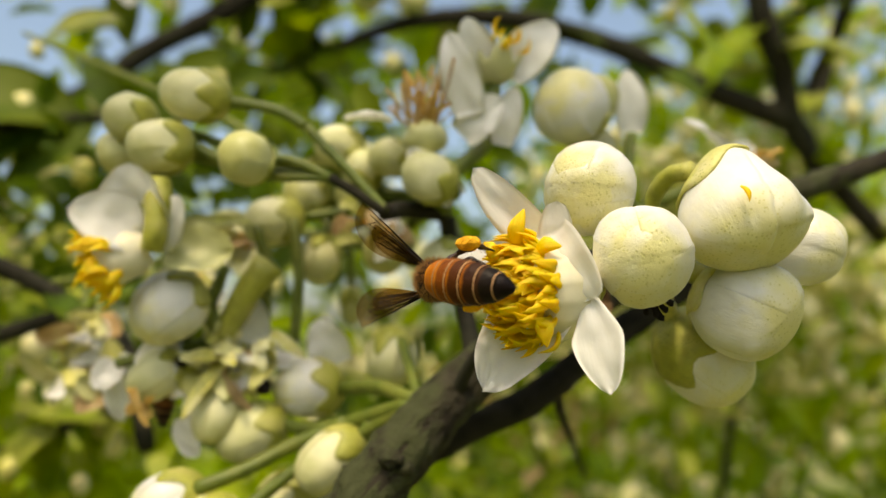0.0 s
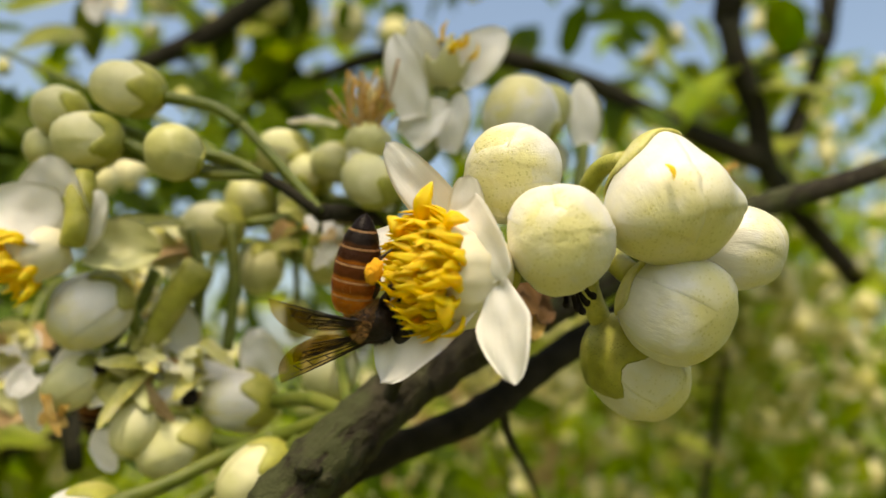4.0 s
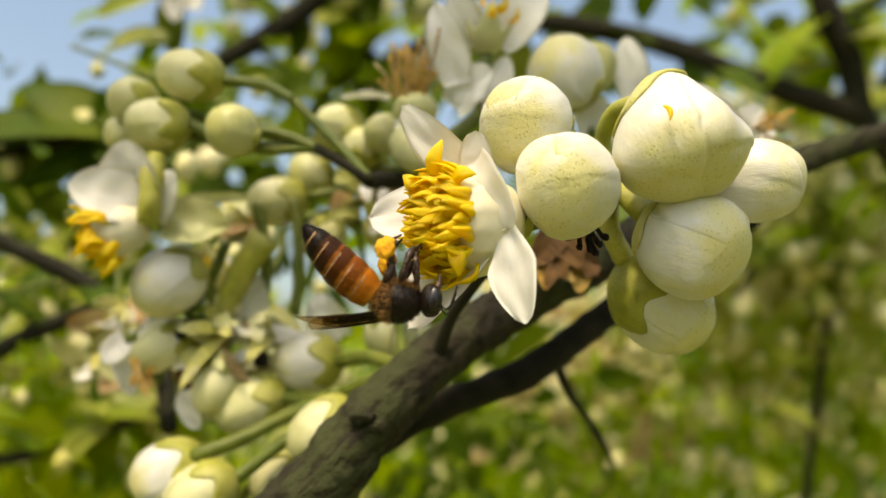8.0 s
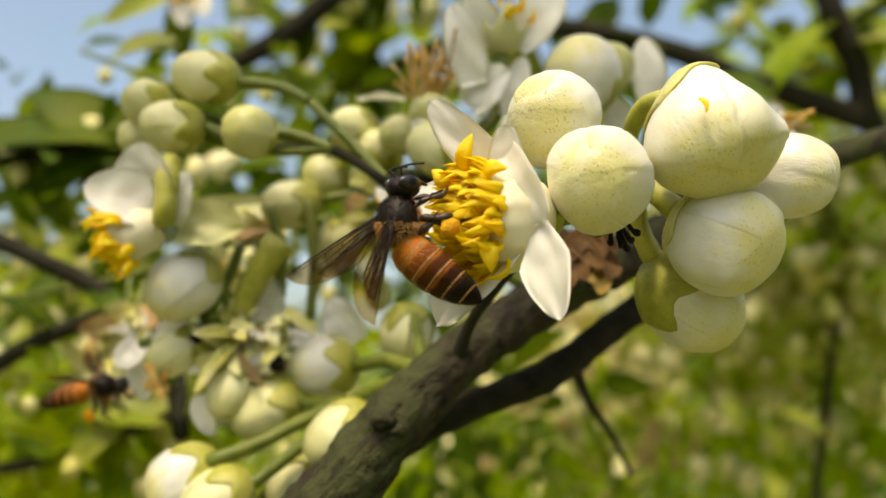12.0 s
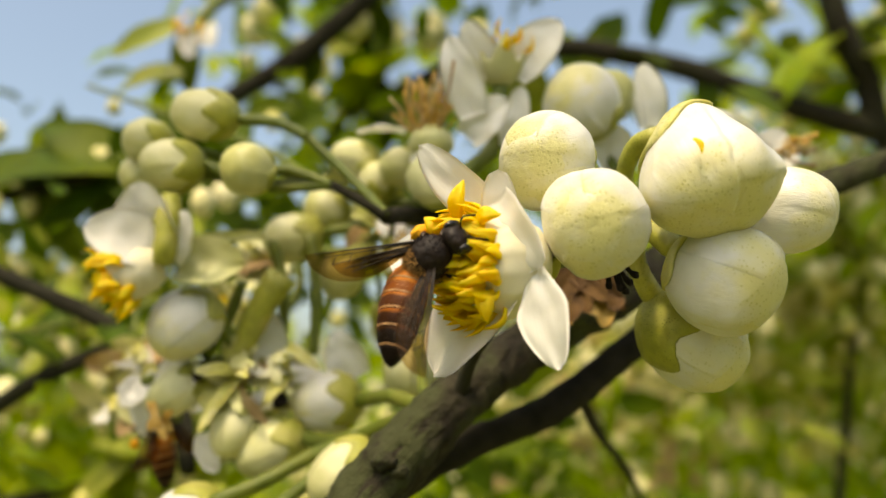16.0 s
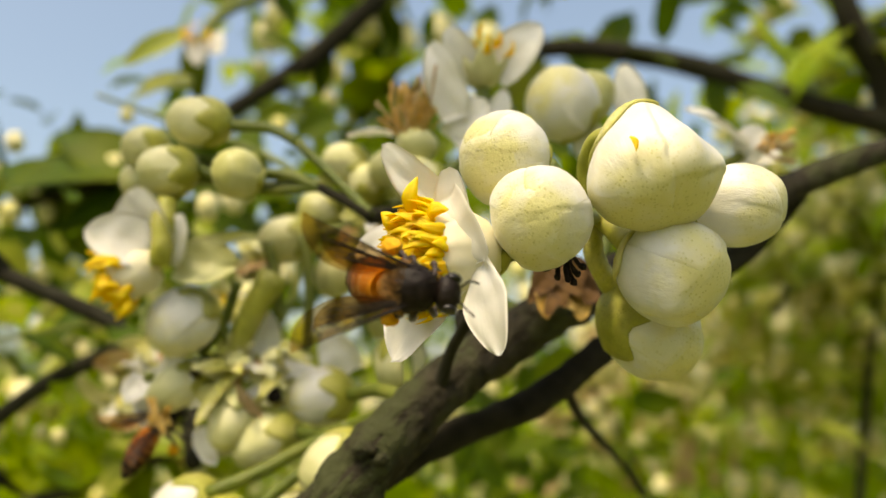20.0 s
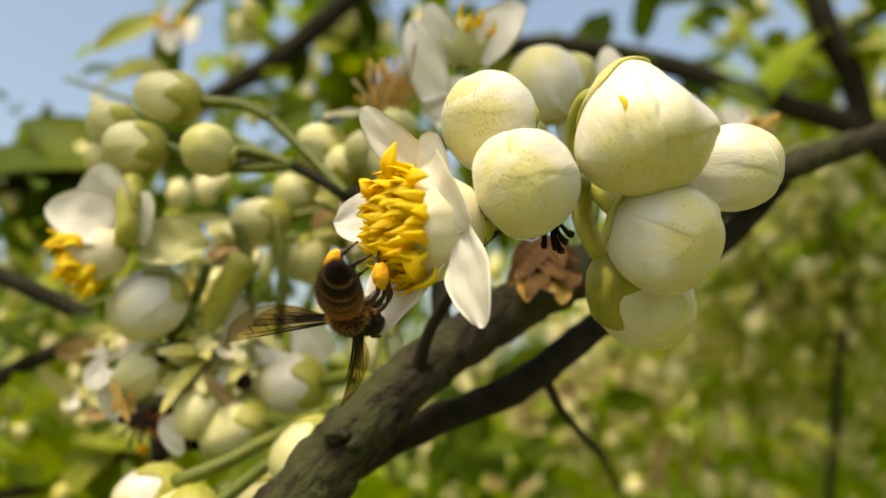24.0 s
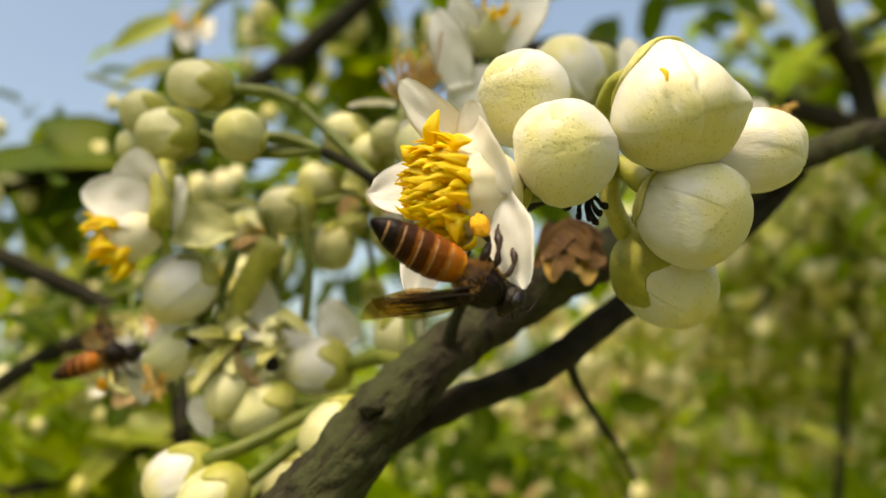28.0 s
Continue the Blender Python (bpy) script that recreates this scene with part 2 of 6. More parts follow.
def tube_mesh(points, radii, n=24, seg=12, rough=0.0, grain=0.4, seed=0.0):
    """A tapering tube along a smooth line, roughened by noise. Millimetres."""
    line = spline(points, n)
    rad = np.interp(np.linspace(0, 1, n), np.linspace(0, 1, len(radii)), radii)
    verts = []
    side = None
    for i in range(n):
        t = Vector(line[min(i + 1, n - 1)] - line[max(i - 1, 0)]).normalized()
        side = (side - t * side.dot(t)).normalized() if side else t.orthogonal().normalized()
        other = t.cross(side)
        for j in range(seg):
            a = 2 * math.pi * j / seg
            d = side * math.cos(a) + other * math.sin(a)
            q = Vector(line[i]) + d * rad[i]
            k = 1 + rough * noise.noise(q * grain + Vector((seed, 0, 0))) + 0.5 * rough * noise.noise(q * grain * 3.1) + 0.3 * rough * noise.noise(q * grain * 8.0)
            verts.append(Vector(line[i]) + d * rad[i] * k)
    faces = grid_faces(n, seg, True)
    faces.append(tuple(range(seg))[::-1])
    faces.append(tuple((n - 1) * seg + j for j in range(seg)))
    return verts, faces


def tube(name, points, radii, mat, parent=None, n=24, seg=12, rough=0.0, grain=0.4, label="", kind=""):
    v, f = tube_mesh(points, radii, n, seg, rough, grain, len(name) * 1.7)
    if parent is None:
        base = Vector(points[0])
        return link_mesh(name, [Vector(q) - base for q in v], f, mat, None, Matrix.Translation(base), label, kind)
    return link_mesh(name, v, f, mat, parent, None, label, kind)


def bud_girth(s, radius, taper=0.0):
    """Radius of a bud at the part s (0 to 1) of the way from calyx to tip; taper thins the calyx end."""
    a = math.pi * s
    return radius * math.sin(a) ** 0.80 * (1 + 0.10 * math.cos(a - 2.0)) * (1 + taper * (s - 0.62))


def bud_core(length, radius, seed=0, swell=0.052, taper=0.0, nu=18, nv=28):
    verts = []
    for i in range(nu):
        s = i / (nu - 1)
        for j in range(nv):
            t = 2 * math.pi * j / nv
            e = min(1.0, max(0.0, (s - 0.70) / 0.2))
            k = 0.955 + swell * e * e * (3 - 2 * e) + 0.09 * noise.noise(Vector((1.4 * math.cos(t) + seed * 1.7 + 0.26, 1.4 * math.sin(t), 2.4 * s)))
            r = bud_girth(s, radius, taper) * k
            verts.append((r * math.cos(t), r * math.sin(t), length * (0.5 - 0.5 * math.cos(math.pi * s)) + 0.12 * e))
    return verts, grid_faces(nu, nv, True)


def bud_petal(length, radius, turn, seed=0, lift=0.014, gape=0.0, half=0.86, lump=0.09, taper=0.0, nu=20, nv=13):
    """One of the petals that close a bud: a curved shell whose one margin overlaps the next petal."""
    verts = []
    for layer in (0, 1):
        for i in range(nu):
            s = 0.03 + 0.9695 * i / (nu - 1)
            h = half * (0.75 + 0.25 * math.sin(math.pi * min(1.0, s * 1.1)))
            for j in range(nv):
                u = 2 * j / (nv - 1) - 1
                t = turn + u * h + 0.25 * s
                k = 1.0 + lift * u * (0.4 + 1.2 * s) * max(0.0, 1.0 - s) ** 0.5 - 0.006 * u ** 8 - layer * 0.03 * (1 - u * u) ** 0.5
                k += lump * noise.noise(Vector((1.4 * math.cos(t) + seed, 1.4 * math.sin(t), 2.4 * s))) + 0.018 * noise.noise(Vector((5 * math.cos(t) + seed, 5 * math.sin(t), 7 * s)))
                k += gape * max(0.0, s - 0.45) ** 2 * (1.2 - 0.6 * u * u)
                r = bud_girth(s, radius, taper) * k
                verts.append((r * math.cos(t), r * math.sin(t), length * (0.5 - 0.5 * math.cos(math.pi * s))))
    k = nu * nv
    g = grid_faces(nu, nv, False)
    f = g + [tuple(v + k for v in q[::-1]) for q in g]
    ring = [i * nv for i in range(nu)] + [(nu - 1) * nv + j for j in range(1, nv)] + [i * nv + nv - 1 for i in range(nu - 2, -1, -1)] + list(range(nv - 2, 0, -1))
    for a, b in zip(ring, ring[1:] + ring[:1]):
        f.append((b, a, a + k, b + k))
    return verts, f


def mould(verts, middle, bulges, creases):
    """Press a bud out of round: bulges are (direction, amount, narrowness); creases are
    (normal of the plane they lie in, its offset, depth, step over them, side on which they show)."""
    out = []
    for v in verts:
        r = Vector(v) - middle
        d = r.normalized()
        k = 1.0
        for way, amount, narrow in bulges:
            k += amount * math.exp(-narrow * (1 - d.dot(way)))
        for normal, offset, depth, step, side in creases:
            e = min(1.0, max(0.0, (d.dot(side) - 0.25) / 0.5))
            x = (d.dot(normal) - offset + 0.05 * noise.noise(d * 3.0)) / 0.04
            k += e * e * (3 - 2 * e) * (0.5 * step * math.tanh(x) - depth * math.exp(-x * x))
        out.append(middle + r * k)
    return out


def calyx_mesh(length, radius, cover, lobes=5, seed=0, lean=None, taper=0.0):
    """A lobed cup that hugs the lower part of a bud, with thickness."""
    nu, nv = 9, 40
    verts = []
    for layer in (0, 1):
        for i in range(nu):
            for j in range(nv):
                t = 2 * math.pi * j / nv
                top = cover * (0.83 + 0.17 * math.cos(lobes * t + seed)) * (1 + 0.25 * noise.noise(Vector((math.cos(t) + seed, math.sin(t), 3))))
                if lean is not None:
                    top = cover * (0.88 + 0.09 * math.cos(lobes * t + seed)) * (1 + 0.15 * noise.noise(Vector((math.cos(t) + seed, math.sin(t), 3))))
                    top *= 1 + 0.65 * math.cos(t - lean)
                s = 0.02 + (top - 0.02) * i / (nu - 1)
                r = bud_girth(s, radius, taper) * (1.03 + 0.09 * noise.noise(Vector((1.4 * math.cos(t) + seed * 1.7, 1.4 * math.sin(t), 2.4 * s)))) + 0.13 - layer * 0.25
                verts.append((r * math.cos(t), r * math.sin(t), length * (0.5 - 0.5 * math.cos(math.pi * s)) - 0.25 * (1 - layer)))
    k = nu * nv
    f = grid_faces(nu, nv, True)
    f += [tuple(v + k for v in q[::-1]) for q in grid_faces(nu, nv, True)]
    for j in range(nv):
        a, b = (nu - 1) * nv + j, (nu - 1) * nv + (j + 1) % nv
        f.append((a, b, b + k, a + k))
    f.append(tuple(range(nv))[::-1])
    return verts, f


def cup_mesh(radius, height, lobes=5, seed=0):
    """An open lobed cup along z."""
    v, f = calyx_mesh(height * 2.2, radius, 0.45, lobes, seed)
    return v, f


def petal_mesh(length, width, bend=0.6, cup=0.25, thick=0.55, twist=0.0, seed=0, blunt=0.75, wave=0.09, neck=1.0):
    """A fleshy petal from the origin to (0, 0, length); inner face towards +y; bend curls it outwards."""
    nu, nv = 18, 11
    line, ang, p = [], [], Vector((0, 0, 0))
    for i in range(nu):
        s = i / (nu - 1)
        a = -bend * 0.5 + bend * s
        line.append(p.copy())
        ang.append(a)
        p = p + Vector((0, -math.sin(a), math.cos(a))) * (length / (nu - 1))
    chord = line[-1].length
    tip = math.atan2(-line[-1].y, line[-1].z)
    fix = Matrix.Rotation(-tip, 4, "X") @ Matrix.Scale(length / chord, 4)
    verts = []
    for layer in (0, 1):
        for i in range(nu):
            s = i / (nu - 1)
            w = width * 0.5 * (math.sin(math.pi * (0.13 + 0.87 * s) ** 0.92)) ** blunt
            w = max(w, 0.02 if s > 0.5 else width * 0.17) * (neck + (1 - neck) * min(1.0, s / 0.45))
            a = ang[i]
            nrm = Vector((0, math.cos(a), math.sin(a)))
            for j in range(nv):
                u = 2 * j / (nv - 1) - 1
                x = w * u
                d = cup * w * (u * u - 0.35) + wave * width * noise.noise(Vector((seed * 3.3, s * 3.5, u * 1.6)))
                edge = max(0.0, 1 - u * u) ** 0.5 * (0.35 + 0.65 * math.sin(math.pi * min(1, s * 0.9 + 0.1)))
                off = d + (0.5 - layer) * thick * edge
                q = line[i] + nrm * off + Vector((x, 0, 0))
                if twist:
                    q = Matrix.Rotation(twist * (s - 0.5), 3, "Z") @ q
                verts.append(fix @ q)
    k = nu * nv
    g = grid_faces(nu, nv, False)
    f = g + [tuple(v + k for v in q[::-1]) for q in g]
    ring = [i * nv for i in range(nu)] + [(nu - 1) * nv + j for j in range(1, nv)] + [i * nv + nv - 1 for i in range(nu - 2, -1, -1)] + list(range(nv - 2, 0, -1))
    for a, b in zip(ring, ring[1:] + ring[:1]):
        f.append((b, a, a + k, b + k))
    return verts, f


def anther_mesh(length=3.2, width=0.95, curl=0.4, seed=0):
    """A flat, pointed, grooved anther from the origin along z, broad face towards +y, a little curled and shrivelled."""
    nu, nv = 14, 16
    verts = []
    for i in range(nu):
        s = i / (nu - 1)
        r = width * 0.5 * max(0.05, math.sin(math.pi * (0.10 + 0.90 * s) ** 0.82)) ** 0.75
        bow = curl * (math.sin(math.pi * 0.9 * s) - 0.5 * s * s)
        side = 0.18 * width * math.sin(3.0 * s + 2.3 * seed)
        for j in range(nv):
            t = 2 * math.pi * j / nv
            k = 1 + 0.16 * noise.noise(Vector((1.6 * math.cos(t) + 5 * seed, 1.6 * math.sin(t), 5 * s)))
            groove = 0.5 * math.exp(-(math.cos(t) / 0.28) ** 2)
            verts.append((r * k * math.cos(t) + side, r * k * (0.52 * math.sin(t) * (1 - groove) - 0.25 * math.cos(t) ** 2) + bow, length * s))
    f = grid_faces(nu, nv, True) + [tuple(range(nv))[::-1], tuple((nu - 1) * nv + j for j in range(nv))]
    return verts, f


def ball_mesh(rx, ry, rz, nu=14, nv=20, lump=0.0, seed=0):
    verts = []
    for i in range(nu):
        a = math.pi * i / (nu - 1)
        for j in range(nv):
            t = 2 * math.pi * j / nv
            d = Vector((math.sin(a) * math.cos(t), math.sin(a) * math.sin(t), math.cos(a)))
            k = 1 + lump * noise.noise(d * 2.5 + Vector((seed, 0, 0)))
            verts.append((rx * d.x * k, ry * d.y * k, rz * d.z * k))
    return verts, grid_faces(nu, nv, True)


def leaf_mesh(length, width, droop=0.5, fold=0.25, seed=0, thick=0.25):
    """A pointed oval leaf from the origin along z, upper face towards +y, folded at the midrib."""
    nu, nv = 13, 7
    verts = []
    for layer in (0, 1):
        p, line = Vector((0, 0, 0)), []
        for i in range(nu):
            s = i / (nu - 1)
            a = droop * s
            line.append((p.copy(), a))
            p = p + Vector((0, -math.sin(a), math.cos(a))) * (length / (nu - 1))
        for i in range(nu):
            s = i / (nu - 1)
            q, a = line[i]
            w = max(0.3, width * 0.5 * math.sin(math.pi * (0.03 + 0.95 * s) ** 0.8) ** 0.8)
            nrm = Vector((0, math.cos(a), math.sin(a)))
            for j in range(nv):
                u = 2 * j / (nv - 1) - 1
                d = fold * w * abs(u) + 0.06 * width * noise.noise(Vector((seed * 2.1, s * 4, u * 2)))
                verts.append(q + nrm * (d - layer * thick) + Vector((w * u, 0, 0)))
    k = nu * nv
    g = grid_faces(nu, nv, False)
    f = g + [tuple(v + k for v in q[::-1]) for q in g]
    ring = [i * nv for i in range(nu)] + [(nu - 1) * nv + j for j in range(1, nv)] + [i * nv + nv - 1 for i in range(nu - 2, -1, -1)] + list(range(nv - 2, 0, -1))
    for a, b in zip(ring, ring[1:] + ring[:1]):
        f.append((b, a, a + k, b + k))
    return v3(verts), f


def v3(verts):
    return [tuple(v) for v in verts]


# -- things --------------------------------------------------------------
def bud(parent, p, way, length, radius, green=False, seed=0, cover=0.3, spin=0.0, gape=0.0, lift=0.02, label="", mat=None, side=None, taper=0.0, bulges=(), creases=(), fine=False, whole=False, sepal=None):
    """A bud under its cluster: core, five overlapping petals, and its calyx. p is the bud's middle."""
    z = Vector(way).normalized()
    m = aim(Vector(p) - z * length * 0.5, z) @ Matrix.Rotation(spin, 4, "Z")
    back = m.to_3x3().inverted()
    rnd = random.Random(seed * 31 + int(length * 10))
    swells = [(Vector((rnd.gauss(0, 1), rnd.gauss(0, 1), rnd.gauss(0, 1))).normalized(), rnd.uniform(-0.07, 0.07), rnd.uniform(2, 6)) for _ in range(5)]
    swells += [((back @ Vector(d)).normalized(), a, w) for d, a, w in bulges]
    lines = [((back @ Vector(n)).normalized(), o, d, st, (back @ Vector(f)).normalized()) for n, o, d, st, f in creases]
    middle = Vector((0, 0, length * 0.5))
    skin = mat or (M_BUD_GREEN if green else M_BUD)
    v, f = bud_core(length, radius * (1.04 if whole else 1.0), seed, 0.0 if gape else 0.052, taper, 84 if whole else 18, 160 if whole else 28)
    ob = link_mesh("bud", mould(v, middle, swells, lines), f, skin, parent, m, label)
    for k in range(0 if whole else 5):
        v, f = bud_petal(length, radius, 2 * math.pi * k / 5, seed * 1.7 + k * (0.03 if fine else 0.13), lift, gape if k == 0 else gape * 0.15, (1.02, 0.8, 0.86, 0.8, 0.9)[k], 0.09, taper, 38 if fine else 20, 23 if fine else 13)
        link_mesh("bud_petal", mould(v, middle, swells, lines), f, skin, ob)
    lean = None
    if side:
        d = back @ Vector(side)
        lean = math.atan2(d.y, d.x)
    v, f = calyx_mesh(length, radius, cover, seed=seed, lean=lean, taper=taper)
    link_mesh("calyx", mould(v, middle, swells, ()), f, sepal or (M_CALYX_PALE if side else M_CALYX), ob, None, "yellow-green lobed calyx")
    return ob


def stem(parent, points, r0, r1, name="stem", mat=None):
    return tube(name, points, (r0, r1), mat or M_STEM, parent, n=14, seg=10, rough=0.12, grain=0.6)


def petal(parent, base, tip, face, width, bend=0.6, cup=0.25, seed=0, twist=0.0, thick=0.55, name="petal", mat=None, blunt=0.55, neck=1.0):
    """A petal from base to tip (parent's millimetres), inner face towards face."""
    a, b = Vector(base), Vector(tip)
    v, f = petal_mesh((b - a).length, width, bend, cup, thick, twist, seed, blunt, neck=neck)
    return link_mesh(name, v, f, mat or M_PETAL, parent, aim(a, b - a, face))


def stamens(parent, centre, way, ring, count, length, seed, mat=None, name="anther", spread=0.55):
    """Anthers crowded round the mouth of the filament tube, each on its own place."""
    rnd = random.Random(seed)
    z = Vector(way).normalized()
    x = z.orthogonal().normalized()
    y = z.cross(x)
    shapes = []
    for k in range(4):
        v, f = anther_mesh(length * (0.8 + 0.12 * k), length * (0.40 - 0.02 * k), 0.5 + 0.3 * k, k)
        me = bpy.data.meshes.new(name)
        me.from_pydata([tuple(q) for q in np.array(v) * MM], [], f)
        me.materials.append(mat or M_ANTHER)
        me.polygons.foreach_set("use_smooth", [True] * len(me.polygons))
        shapes.append(me)
    for i in range(count):
        a = 2.399963 * i + rnd.uniform(-0.5, 0.5)
        rr = ring * math.sqrt((i + 0.5) / count) * rnd.uniform(0.85, 1.1)
        d = x * math.cos(a) + y * math.sin(a)
        q = Vector(centre) + d * rr + z * (rnd.uniform(-1.2, 1.0) - 2.0 * (rr / ring) ** 2)
        w = z + d * (spread * (rr / ring) + rnd.uniform(-0.25, 0.45)) + Vector((rnd.uniform(-0.45, 0.45), rnd.uniform(-0.45, 0.45), rnd.uniform(-0.4, 0.4)))
        seat(name, shapes[(i * 7) % 4], parent, aim(q, w, d) @ Matrix.Rotation(rnd.uniform(-0.8, 0.8), 4, "Z"))


# the blossom cluster in focus; its empty is the point about which it sways
CLUSTER = (26.7, 91.4, 8.7)


def main_cluster():
    c = empty("flower_cluster", CLUSTER, "cream pomelo flower cluster with one open blossom and round buds", "flowers")
    # open flower
    v, f = [], []
    axis = Vector((-22.0, -7.5, -1.1)) - Vector((-12.1, -4.0, 0.0))
    foot = Vector((-12.1, -4.0, 0.0))
    nz = axis.normalized()
    # filament tube widening to its mouth
    prof = [(2.2, -1.0), (4.2, 0.2), (5.7, 2.5), (6.1, 5.0), (5.4, 7.2), (4.2, 8.4), (2.2, 8.6), (0.4, 8.4)]
    nv = 48
    for r, h in prof:
        for j in range(nv):
            t = 2 * math.pi * j / nv
            k = 1 + 0.035 * math.sin(16 * t) * min(1, max(0, h / 6)) + 0.03 * math.sin(3 * t + 1)
            v.append((r * k * math.cos(t), r * k * math.sin(t), h))
    flower = link_mesh("open_flower", v, grid_faces(len(prof), nv, True), M_TUBE, c, aim(foot, nz), "cream filament tube of an open blossom")
    inv = flower.matrix_basis.copy()
    inv.translation = inv.translation / MM
    inv = inv.inverted()

    def fl(p):
        return inv @ Vector(p)

    def fd(d):
        return inv.to_3x3() @ Vector(d)

    petal(flower, fl((-15.9, -3.1, 4.6)), fl((-25.1, -3.8, 14.7)), fd((-0.35, -1, -0.35)), 5.4, 0.45, 0.35, 1, thick=0.9, blunt=0.5)
    petal(flower, fl((-15.6, -5.6, 3.2)), fl((-15.8, -9.2, 9.4)), fd((-0.2, -1, -0.1)), 4.2, 0.6, 0.35, 2, thick=0.8, blunt=0.4)
    petal(flower, fl((-16.2, -9.0, 5.9)), fl((-11.9, -10.5, -2.0)), fd((-0.4, -0.95, -0.25)), 5.4, 1.0, 0.5, 5, thick=0.8, blunt=0.42)
    petal(flower, fl((-12.2, -9.4, -1.5)), fl((-10.7, -11.0, -12.3)), fd((-0.45, -0.9, 0.1)), 6.0, 0.35, 0.45, 3, thick=0.9, blunt=0.62, neck=0.3)
    petal(flower, fl((-14.6, -5.0, 0.2)), fl((-24.1, -3.4, -12.3)), fd((-0.45, -1.0, 0.3)), 10.0, 0.5, 0.4, 4, thick=0.9, blunt=0.62)
    petal(flower, fl((-15.9, -0.6, 1.7)), fl((-29.7, -0.1, 1.6)), fd((-0.2, -1, 0.2)), 8.6, 0.4, 0.35, 6, thick=0.9, blunt=0.5)
    stamens(flower, (0, 0, 8.2), (0, 0, 1), 4.3, 290, 4.2, 4, spread=0.75)
    for at, to, turn in (((-20.3, -9.0, 4.4), (-19.8, -9.6, 8.4), (-0.2, -1, 0)), ((-18.2, -10.2, 3.4), (-15.8, -11.6, 4.0), (0, -1, 0.3)), ((-22.2, -8.0, 3.4), (-24.2, -8.6, 4.6), (0, -1, 0.3)), ((-18.6, -11.0, -4.2), (-17.4, -11.6, -7.2), (0, -1, 0))):
        v, f = anther_mesh((Vector(to) - Vector(at)).length, 2.0, 0.6, 3)
        link_mesh("anther", v, f, M_ANTHER, flower, aim(fl(at), fl(to) - fl(at), fd(turn)))
    v, f = cup_mesh(2.6, 2.6, seed=1)
    link_mesh("calyx", v, f, M_CALYX, flower, aim((0, 0, -2.2), (0, 0, 1)), "yellow-green lobed calyx")
    # buds
    bud(c, (-10.3, -0.1, 12.6), (-0.50, -0.82, -0.36), 10.6, 5.3, seed=1, cover=0.30, fine=True, creases=(((0.12, 0.0, 1.0), -0.12, 0.018, 0.05, (-0.25, -0.95, -0.1)),), bulges=(((0.7, -0.2, 0.6), 0.05, 4),))
    bud(c, (-5.9, -7.4, 3.1), (-0.25, -0.90, -0.30), 10.7, 5.25, seed=2, cover=0.34, spin=0.5, fine=True, creases=(((-0.2, 0.0, 1.0), -0.15, 0.012, 0.02, (0.5, -0.85, -0.1)),), bulges=(((0.75, -0.3, 0.6), 0.04, 6), ((-0.75, -0.3, 0.3), 0.03, 5)))
    bud(c, (7.3, -3.9, 9.0), (0.22, -0.42, -0.88), 13.8, 6.9, seed=3, cover=0.25, spin=0.88, gape=0.02, side=(-1, -0.35, 0.2), taper=0.35, whole=True,
        bulges=(((-0.22, -0.15, 1.0), 0.17, 10), ((0.78, -0.35, 0.55), -0.07, 5), ((0.96, -0.35, -0.12), 0.05, 25), ((-0.8, -0.4, -0.4), 0.04, 5), ((0.15, -0.3, -0.95), -0.04, 5)),
        creases=(((1.0, 0.0, 0.16), 0.10, 0.045, -0.07, (0.05, -0.9, 0.1)), ((-0.35, 0.0, 1.0), -0.50, 0.014, 0.04, (0.9, -0.4, -0.3)), ((0.4, 0.0, 1.0), -0.72, 0.0, 0.04, (-0.2, -0.7, -0.6))))
    bud(c, (17.8, 4.9, 6.1), (0.88, -0.42, -0.18), 11.4, 4.75, seed=4, cover=0.34, spin=1.0, whole=True, creases=(((0.9, 0.0, 0.35), 0.62, 0.02, -0.02, (0.7, -0.7, -0.1)), ((0.3, 0.0, 1.0), -0.15, 0.014, 0.02, (0.85, -0.5, -0.1))))
    bud(c, (9.1, 1.3, -2.3), (0.70, -0.50, -0.40), 12.8, 5.8, seed=5, cover=0.20, lift=0.012, spin=0.7, side=(-1, 0, 0.6), fine=True,
        bulges=(((0.9, -0.3, 0.35), 0.04, 6), ((0.1, -0.4, -0.9), 0.03, 12)),
        creases=(((1.0, 0.0, 0.22), -0.52, 0.016, 0.05, (-0.3, -0.95, -0.1)), ((0.75, 0.0, -0.66), 0.48, 0.015, -0.05, (0.5, -0.8, -0.3))))
    bud(c, (7.1, 11.7, -8.2), (0.60, -0.30, -0.70), 14.6, 5.5, seed=6, cover=0.40, side=(-1, -0.3, 0.5), sepal=M_CALYX, fine=True, creases=(((0.7, 0.0, -0.7), 0.7, 0.014, -0.03, (0.4, -0.8, -0.4)),))
    # anther that shows between the parting petals
    v, f = anther_mesh(2.3, 0.75)
    link_mesh("anther", v, f, M_ANTHER, c, aim((4.3, -12.1, 10.4), Vector((4.5, -12.9, 9.0)) - Vector((4.3, -12.1, 10.4))))
    # dried black stamens below the round bud
    for q in ((-4.3, -2.7, -2.8), (-3.2, -2.5, -3.1), (-2.2, -2.5, -2.5), (-1.6, -2.6, -1.7), (-5.4, -2.0, -1.6), (-2.6, -2.4, -3.5)):
        a = Vector((-2.4, -0.9, -0.3))
        e = Vector(q) + Vector((0.25 * q[0] + 0.9, -0.3, -0.2))
        tube("dried_stamen", [a, a.lerp(Vector(q), 0.6) + Vector((-0.5, 0, 0.6)), q, e], (0.24, 0.2, 0.26, 0.42, 0.4), M_BLACK, c, 16, 7, 0.35, 2.0)
